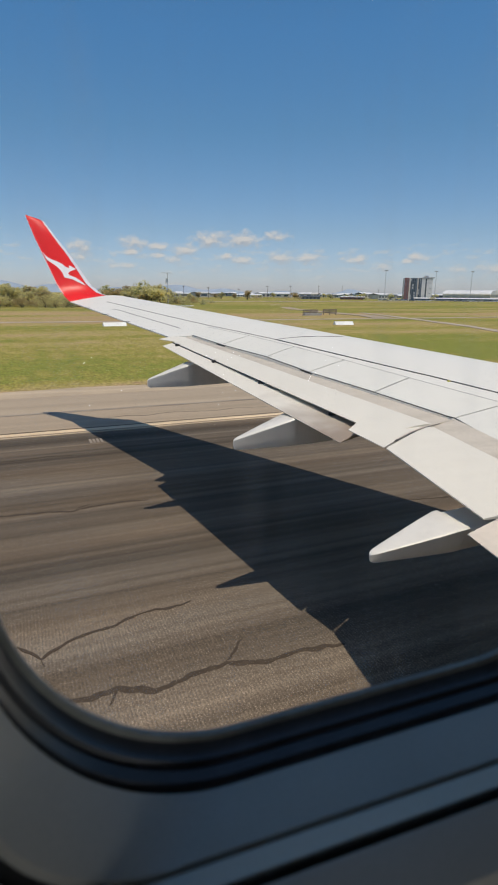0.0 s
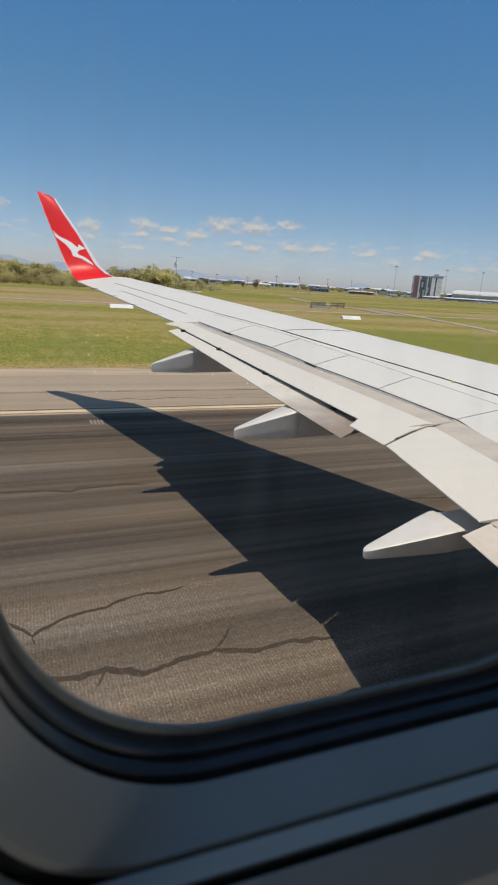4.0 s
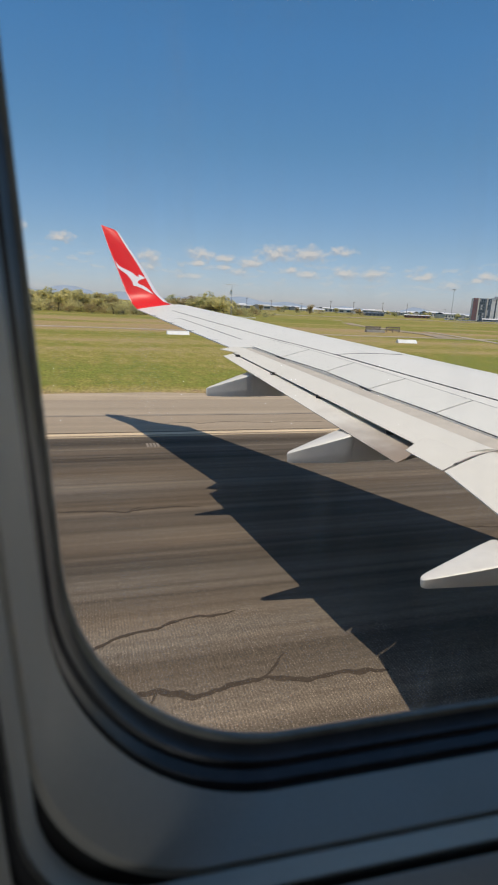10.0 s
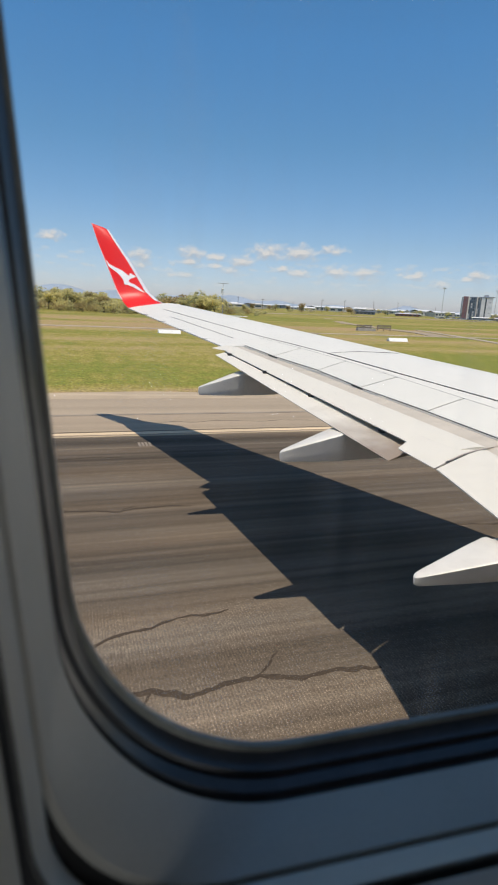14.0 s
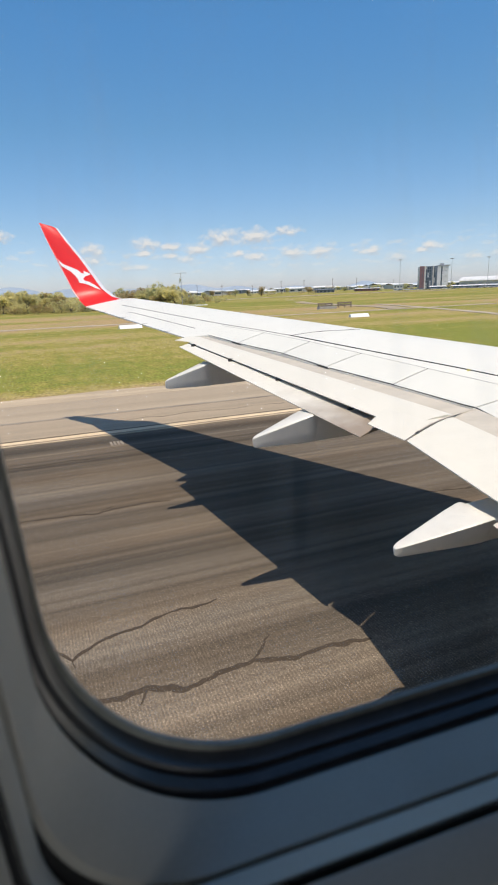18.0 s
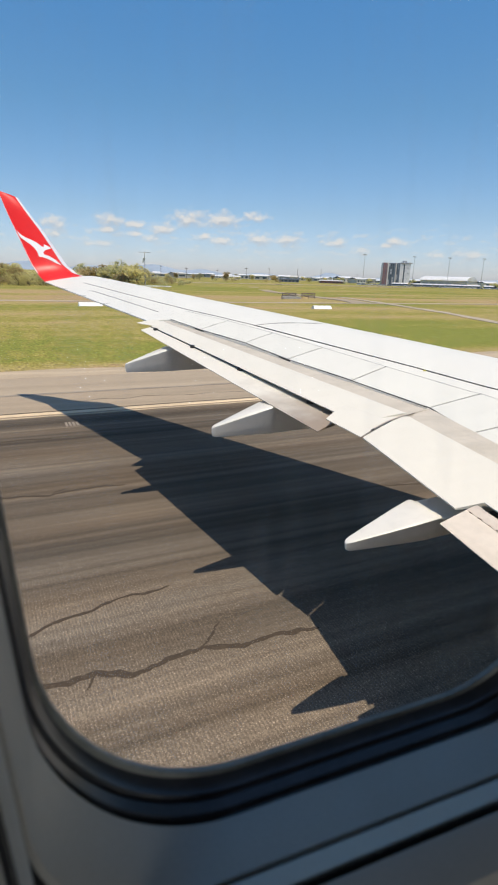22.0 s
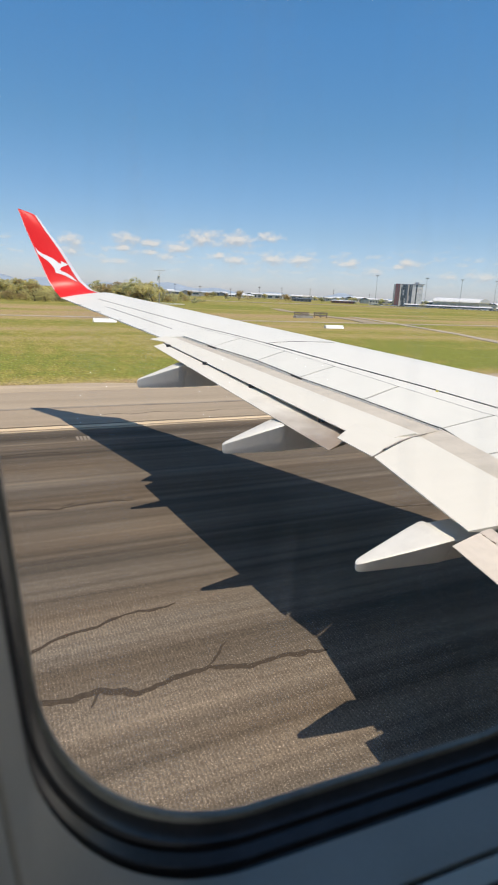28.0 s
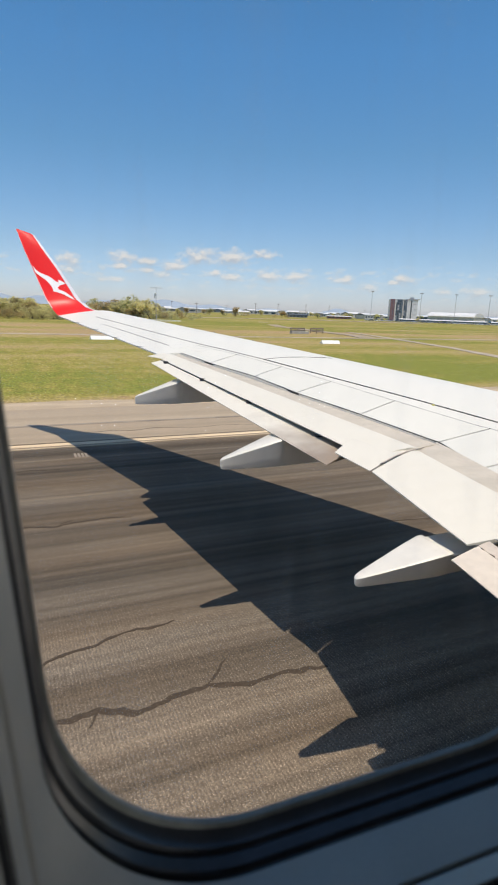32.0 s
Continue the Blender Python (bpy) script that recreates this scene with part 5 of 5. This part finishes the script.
def wind_circle():
    cx, cy = polar(14.6, 182)
    ob = thing("wind_indicator", "tall steel mast with a crossbar inside a white ground circle", "wind indicator", "", pose(cx, cy, gz(cx, cy)))
    bm = bmesh.new()
    n = 28
    loops = []
    for k in range(n):
        a = 2 * math.pi * k / n
        c, s_ = math.cos(a), math.sin(a)
        loops.append([(7.3 * c, 7.3 * s_, 0), (7.3 * c, 7.3 * s_, .22), (8.2 * c, 8.2 * s_, .22), (8.2 * c, 8.2 * s_, 0)])
    loft(bm, loops + [loops[0]], caps=False)
    part("ground_ring", bm, SIGN_WHITE, ob)
    bm = bmesh.new()
    tube(bm, [(0, 0, 0), (0, 0, 5), (0, 0, 10.4)], .16, .07, 8)
    part("mast", bm, STEEL, ob)
    bm = bmesh.new()
    tube(bm, [(-1.9, 0, 10.2), (1.9, 0, 10.2)], .07, .07, 6)
    part("crossbar", bm, STEEL, ob)
    bm = bmesh.new()
    tube(bm, [(-.1, 0, 8.6), (-.35, .2, 8.0), (-.5, .2, 7.0)], .42, .2, 8)
    part("windsock", bm, SIGN_WHITE, ob)


wind_circle()


def container(az, d, w, h, material, label):
    x, y = polar(az, d)
    ob = thing("equipment_container", label, "container", "", pose(x, y, gz(x, y), 0, 0, -az))
    bm = bmesh.new()
    box(bm, -w / 2, w / 2, -1.2, 1.2, 0.15, h, .05)
    part("body", bm, material, ob)
    for k in range(int(w / 0.8)):
        bm = bmesh.new()
        box(bm, -w / 2 + .3 + k * .8, -w / 2 + .45 + k * .8, -1.26, -1.19, .3, h - .15)
        part("rib", bm, material, ob)
    bm = bmesh.new()
    box(bm, w / 2 - .02, w / 2 + .5, -1.0, 1.0, .3, h * .8, .05)
    part("end_box", bm, WALL_RUST, ob)


container(14.4, 262, 11.0, 1.9, WALL_DARK, "long low black equipment container with a red end")


# ---- trees ----
def crown_mesh(rng, lobes, leaves, size, material):
    verts, faces = [], []
    for k in range(leaves):
        cx, cy, cz, r = lobes[rng.randrange(len(lobes))]
        d = Vector((rng.gauss(0, 1), rng.gauss(0, 1), rng.gauss(0, 1))).normalized() * (r * (0.55 + 0.5 * rng.random() ** 0.5))
        c = Vector((cx, cy, cz)) + Vector((d.x, d.y, d.z * 0.8))
        a = Vector((rng.gauss(0, 1), rng.gauss(0, 1), rng.gauss(0, .5))).normalized()
        b = a.cross(Vector((rng.gauss(0, .5), rng.gauss(0, .5), 1.0))).normalized()
        s = size * rng.uniform(.6, 1.5)
        i = len(verts)
        verts += [c - a * s, c - b * s * .6, c + a * s, c + b * s * .6]
        faces.append((i, i + 1, i + 2, i + 3))
    me = bpy.data.meshes.new("crown")
    me.from_pydata([tuple(v) for v in verts], [], faces)
    me.materials.append(material)
    return me


def make_tree(seed, height, spread, material, bush=False, leaves=620):
    rng = random.Random(seed)
    ob = thing("bush" if bush else "tree", "low olive-green scrub bush on the airfield edge" if bush else "broad olive-green tree with an uneven leafy crown", "bush" if bush else "tree", "airfield scrub" if bush else "airfield trees", pose(0, -400 - seed * 12, 0))
    bm = bmesh.new()
    th = height * (0.2 if bush else 0.45)
    tube(bm, [(0, 0, -.2), (.05 * spread, 0, th * .5), (.02, .05 * spread, th)], height * .03, height * .018, 6)
    part("trunk", bm, BARK, ob)
    lobes = []
    for k in range(5 if bush else 8):
        a = rng.uniform(0, 6.28)
        r = spread * rng.uniform(.15, .85)
        z = height * rng.uniform(.22 if bush else .26, .85)
        lobes.append((r * math.cos(a), r * math.sin(a), z, spread * rng.uniform(.25, .45)))
        bm = bmesh.new()
        tube(bm, [(0, 0, th * .6), (r * .5 * math.cos(a), r * .5 * math.sin(a), (th + z) / 2), (r * math.cos(a), r * math.sin(a), z)], height * .013, height * .005, 5)
        part("limb", bm, BARK, ob)
    lobes.append((0, 0, height * .78, spread * .4))
    if bush:
        lobes.append((0, 0, height * .3, spread * .6))
    crown = new("crown", crown_mesh(rng, lobes, leaves, 0.042 * height + .06, material))
    crown.parent = ob
    return ob


protos = [make_tree(1, 6.0, 3.4, LEAF_A), make_tree(2, 7.0, 3.6, LEAF_B), make_tree(3, 5.4, 3.6, LEAF_A), make_tree(4, 5.8, 3.0, LEAF_C), make_tree(5, 3.0, 2.6, LEAF_A, True, 420), make_tree(6, 2.4, 2.4, LEAF_C, True, 420), make_tree(7, 2.8, 2.8, LEAF_B, True, 420)]
rng = random.Random(11)
spots = []
for k in range(125):  # the belt along the left of the field
    az = rng.uniform(-26, 14)
    spots.append((az, rng.uniform(158, 205) - max(0, az - 2) * 2, rng.choice((0, 0, 2, 2, 3, 3, 1)), rng.uniform(.75, 1.1)))
for k in range(200):  # scrub in front of the belt and thinning out to the right
    az = rng.uniform(-28, 14)
    spots.append((az, rng.uniform(146, 185), rng.choice((4, 4, 5, 5, 6)), rng.uniform(.6, 1.15)))
for k in range(46):  # the belt's far end
    az = rng.uniform(11, 19)
    spots.append((az, rng.uniform(205, 260), rng.choice((4, 5, 6, 6, 2)), rng.uniform(.7, 1.15) * (1.25 - (az - 11) * .06)))
for k in range(34):
    az = rng.uniform(7, 30)
    spots.append((az, rng.uniform(300, 420) + (az - 7) * 3, rng.choice((4, 5, 6, 3)), rng.uniform(.7, 1.2)))
for az, d, p, sc in ((8.6, 262, 1, 1.15), (12.5, 300, 0, .8), (17.6, 330, 3, .8), (20.0, 380, 1, .7), (36.9, 430, 1, .9), (40.9, 425, 2, .7), (31.0, 440, 1, .7), (34.5, 445, 6, 1.0), (48.5, 430, 1, .7), (43.0, 425, 6, .9)):
    spots.append((az, d, p, sc))
for k in range(22):  # far tree line in front of the town
    az = rng.uniform(18, 58)
    spots.append((az, rng.uniform(560, 700), rng.choice((0, 1, 2)), rng.uniform(.6, 1.0)))
for k in range(70):  # the scrub on the far side of the runway
    spots.append((rng.uniform(150, 212), rng.uniform(150, 200), rng.choice((4, 5, 6, 4, 0, 2)), rng.uniform(.7, 1.2)))
for az, d, p, sc in spots:
    x, y = polar(az, d)
    copy_thing(protos[p], Matrix.LocRotScale((x, y, gz(x, y)), Euler((0, 0, rng.uniform(0, 6.28))), None) @ Matrix.Diagonal((sc, sc, sc * rng.uniform(.85, 1.1), 1)))
for p, (az, d) in zip(protos, ((-4.0, 170), (-1.5, 182), (2.8, 166), (5.4, 168), (6.8, 176), (-7.0, 160), (3.9, 158))):
    x, y = polar(az, d)
    p.matrix_world = pose(x, y, gz(x, y))


# ---- buildings ----
def shed(az, d, w, dep, h, roof_h, wall_mat, roof_mat, label, turn=0.0, windows=4, kind="warehouse"):
    x, y = polar(az, d)
    ob = thing(kind, label, "building", "town buildings", pose(x, y, gz(x, y), 0, 0, -az + turn))
    bm = bmesh.new()
    box(bm, -w / 2, w / 2, -dep / 2, dep / 2, -.3, h)
    part("wall", bm, wall_mat, ob)
    bm = bmesh.new()
    o = .35
    loft(bm, [[(-w / 2 - o, -dep / 2 - o, h), (-w / 2 - o, 0, h + roof_h), (-w / 2 - o, dep / 2 + o, h), (-w / 2 - o, 0, h + roof_h - .15)], [(w / 2 + o, -dep / 2 - o, h), (w / 2 + o, 0, h + roof_h), (w / 2 + o, dep / 2 + o, h), (w / 2 + o, 0, h + roof_h - .15)]])
    part("roof", bm, roof_mat, ob)
    for k in range(windows):
        wx = -w / 2 + w * (k + .5) / windows
        bm = bmesh.new()
        box(bm, wx - w / windows * .28, wx + w / windows * .28, -dep / 2 - .06, -dep / 2 + .05, h * .3, h * .72)
        part("window", bm, WINDOW_DARK, ob)


rng = random.Random(21)
az = 9.0
while az < 56:
    d = rng.uniform(560, 860)
    w = rng.uniform(5, 19)
    h = rng.uniform(2.4, 4.8)
    white = rng.random() < .7
    shed(az, d, w, rng.uniform(10, 18), h, rng.uniform(.8, 1.8), WALL_PALE if rng.random() < .75 else WALL_DARK, ROOF_WHITE if white else WALL_PALE, "low warehouse with a white sheet-metal roof" if white else "low pale warehouse with a grey roof", rng.uniform(-40, 40), rng.randrange(1, 4))
    az += math.degrees(w / d) * rng.uniform(.45, 1.0)
shed(29.0, 455, 15, 8, 2.6, .5, WALL_DARK, WALL_DARK, "long low dark shed on the field edge", 6, 5)
shed(33.2, 470, 20, 8, 2.2, .5, WALL_RUST, ROOF_WHITE, "long low red-brown building with a white roof", 4, 6)


for az, w in ((40.2, 17), (42.6, 21), (45.6, 24), (48.9, 22), (52.0, 20)):
    shed(az, 448, w, 9, 1.9, .7, WALL_DARK, ROOF_WHITE, "long low open shed with a white sheet-metal roof", 5, 7, "carport")


def tower():
    x, y = polar(39.4, 470)
    ob = thing("office_tower", "eight-storey block of navy glass with maroon fins and a white end", "building", "", pose(x, y, gz(x, y), 0, 0, -39.4 + 8))
    w, dep, h = 22.5, 12.0, 17.2
    bm = bmesh.new()
    box(bm, -w / 2, w * .08, -dep / 2, dep / 2, -.3, h)
    part("dark_wing", bm, NAVY_GLASS, ob)
    bm = bmesh.new()
    box(bm, w * .08 + .02, w / 2 - 1.2, -dep / 2 + .1, dep / 2, -.3, h - .3)
    part("pale_wing", bm, ROOF_WHITE, ob, "pale rendered stair wing")
    bm = bmesh.new()
    box(bm, w * .12, w / 2, -dep / 2 - .3, dep / 2, h - .1, h + .55)
    part("roof_slab", bm, STEEL, ob)
    bm = bmesh.new()
    box(bm, w * .2, w * .32, -2, 2, h + .5, h + 1.9)
    part("plant_room", bm, STEEL, ob)
    for k, m in ((-0.475, MAROON), (-0.43, MAROON), (-0.37, MAROON), (-0.32, WALL_PALE), (-0.05, WALL_PALE), (0.06, NAVY_GLASS)):
        bm = bmesh.new()
        box(bm, w * k - .5, w * k + .5, -dep / 2 - .25, -dep / 2 + .02, 0, h + .2)
        part("fin", bm, m, ob)
    for f in range(8):
        z = 1.0 + f * 2.0
        for c in range(6):
            xx = -w * .28 + c * w * .066
            if c == 3:
                continue
            bm = bmesh.new()
            box(bm, xx - .55, xx + .55, -dep / 2 - .08, -dep / 2 + .05, z, z + 1.45)
            part("window", bm, STEEL if (f * 3 + c * 2) % 7 in (0, 3) else WINDOW_DARK, ob)
        bm = bmesh.new()
        box(bm, w * .205, w * .25, -dep / 2 - .02, -dep / 2 + .15, z - .3, z + 1.6)
        part("window", bm, WINDOW_DARK, ob, "dark stairwell window")
        if f % 2 == 0:
            bm = bmesh.new()
            box(bm, w * .33, w * .40, -dep / 2, -dep / 2 + .15, z + .3, z + .8)
            part("window", bm, STEEL, ob)


tower()


def hangar():
    x, y = polar(44.3, 520)
    ob = thing("hangar", "long white hangar with a curved sheet roof", "hangar", "", pose(x, y, gz(x, y), 0, 0, -44.3 - 20))
    w, dep = 40.0, 24.0
    bm = bmesh.new()
    box(bm, -w / 2, w / 2, -dep / 2, dep / 2, -.3, 5.2)
    part("wall", bm, WALL_PALE, ob)
    bm = bmesh.new()
    loops = []
    for x0 in (-w / 2 - .5, w / 2 + .5):
        loops.append([(x0, -math.cos(math.pi * k / 12) * (dep / 2 + .5), 5.1 + 3.4 * math.sin(math.pi * k / 12)) for k in range(13)])
    loft(bm, loops)
    part("roof", bm, ROOF_WHITE, ob, smooth=True)
    for k in range(5):
        bm = bmesh.new()
        box(bm, -w / 2 + 2 + k * 6.8, -w / 2 + 7 + k * 6.8, -dep / 2 - .1, -dep / 2 + .05, 0, 3.4)
        part("door", bm, STEEL, ob)


hangar()


def light_pole(az, d, h):
    x, y = polar(az, d)
    ob = thing("light_pole", "tall grey apron light pole with a lamp head", "light pole", "apron light poles", pose(x, y, gz(x, y)))
    bm = bmesh.new()
    tube(bm, [(0, 0, -.3), (0, 0, h * .5), (0, 0, h)], .17, .09, 8)
    part("pole", bm, STEEL, ob)
    bm = bmesh.new()
    box(bm, -1.4, 1.4, -.3, .3, h - .1, h + .4, .08)
    part("lamp_head", bm, STEEL, ob)
    return ob


for az, d, h in ((36.3, 420, 21), (41.0, 415, 20), (44.2, 410, 19.5), (47.2, 405, 19), (50.0, 400, 19)):
    light_pole(az, d, h)


def power_pole(az, d, h):
    x, y = polar(az, d)
    ob = thing("power_pole", "wooden power pole with a crossarm", "power pole", "town power poles", pose(x, y, gz(x, y), 0, 0, az * 7))
    bm = bmesh.new()
    tube(bm, [(0, 0, -.3), (0, 0, h)], .16, .11, 6)
    part("pole", bm, BARK, ob)
    bm = bmesh.new()
    box(bm, -1.3, 1.3, -.1, .1, h - .9, h - .65)
    part("crossarm", bm, BARK, ob)


for k in range(10):
    power_pole(11.0 + k * 2.7 + rng.uniform(-.6, .6), rng.uniform(430, 620), rng.uniform(8.5, 12.5))


def car(az, d, turn):
    x, y = polar(az, d)
    ob = thing("car", "parked car in the distant car park", "car", "parked cars", pose(x, y, gz(x, y), 0, 0, turn))
    bm = bmesh.new()
    loft(bm, [[(-2.2, s * .9, .35), (-2.2, s * .9, .85), (-1.2, s * .9, .95), (.9, s * .9, .95), (2.1, s * .9, .75), (2.2, s * .9, .35)] for s in (-1, 1)])
    part("body", bm, CAR_PAINT, ob)
    bm = bmesh.new()
    loft(bm, [[(-1.7, s * .8, .93), (-1.3, s * .68, 1.45), (.3, s * .68, 1.45), (1.0, s * .8, .93)] for s in (-1, 1)])
    part("cabin", bm, WINDOW_DARK, ob)
    for wx in (-1.35, 1.35):
        for wy in (-.85, .85):
            bm = bmesh.new()
            tube(bm, [(wx, wy - .1, .32), (wx, wy + .1, .32)], .32, .32, 10)
            part("wheel", bm, TYRE, ob)
    return ob


first_car = car(36.0, 425, 10)
for k in range(26):
    az, d = 36.4 + k * .52 + rng.uniform(-.1, .1), rng.uniform(410, 432)
    x, y = polar(az, d)
    copy_thing(first_car, pose(x, y, gz(x, y), 0, 0, rng.uniform(-30, 30) - az))


def hills():
    bm = bmesh.new()
    peaks = [(-30, 60, 6), (-14, 75, 5), (-7, 62, 3.5), (-1.5, 78, 3.0), (3.5, 52, 2.2), (9.5, 36, 2.5), (15.4, 58, 2.6), (20, 34, 2.0), (26, 18, 2.0), (33, 38, 1.2), (40, 14, 3), (52, 30, 5)]
    front = []
    k = 180
    for i in range(k + 1):
        az = -50 + 120 * i / k
        h = 6 + max(p * math.exp(-((az - a) / w) ** 2) for a, p, w in peaks) + 5 * noise.noise(Vector((az * .9, 0, 3))) + 2.5 * noise.noise(Vector((az * 3.1, 0, 8)))
        x, y = polar(az, 4100)
        x2, y2 = polar(az, 4300)
        x3, y3 = polar(az, 4450)
        front.append([bm.verts.new((x, y, -5)), bm.verts.new((x2 * .985, y2 * .985, h * .6)), bm.verts.new((x2, y2, h)), bm.verts.new((x3, y3, -5))])
    for a, b in zip(front, front[1:]):
        for q in range(3):
            bm.faces.new((a[q], a[q + 1], b[q + 1], b[q]))
    return tagged(part("backdrop_hills", bm, HILL, smooth=True), "hazy blue hills on the horizon", "hills", kind="structure")


hills()
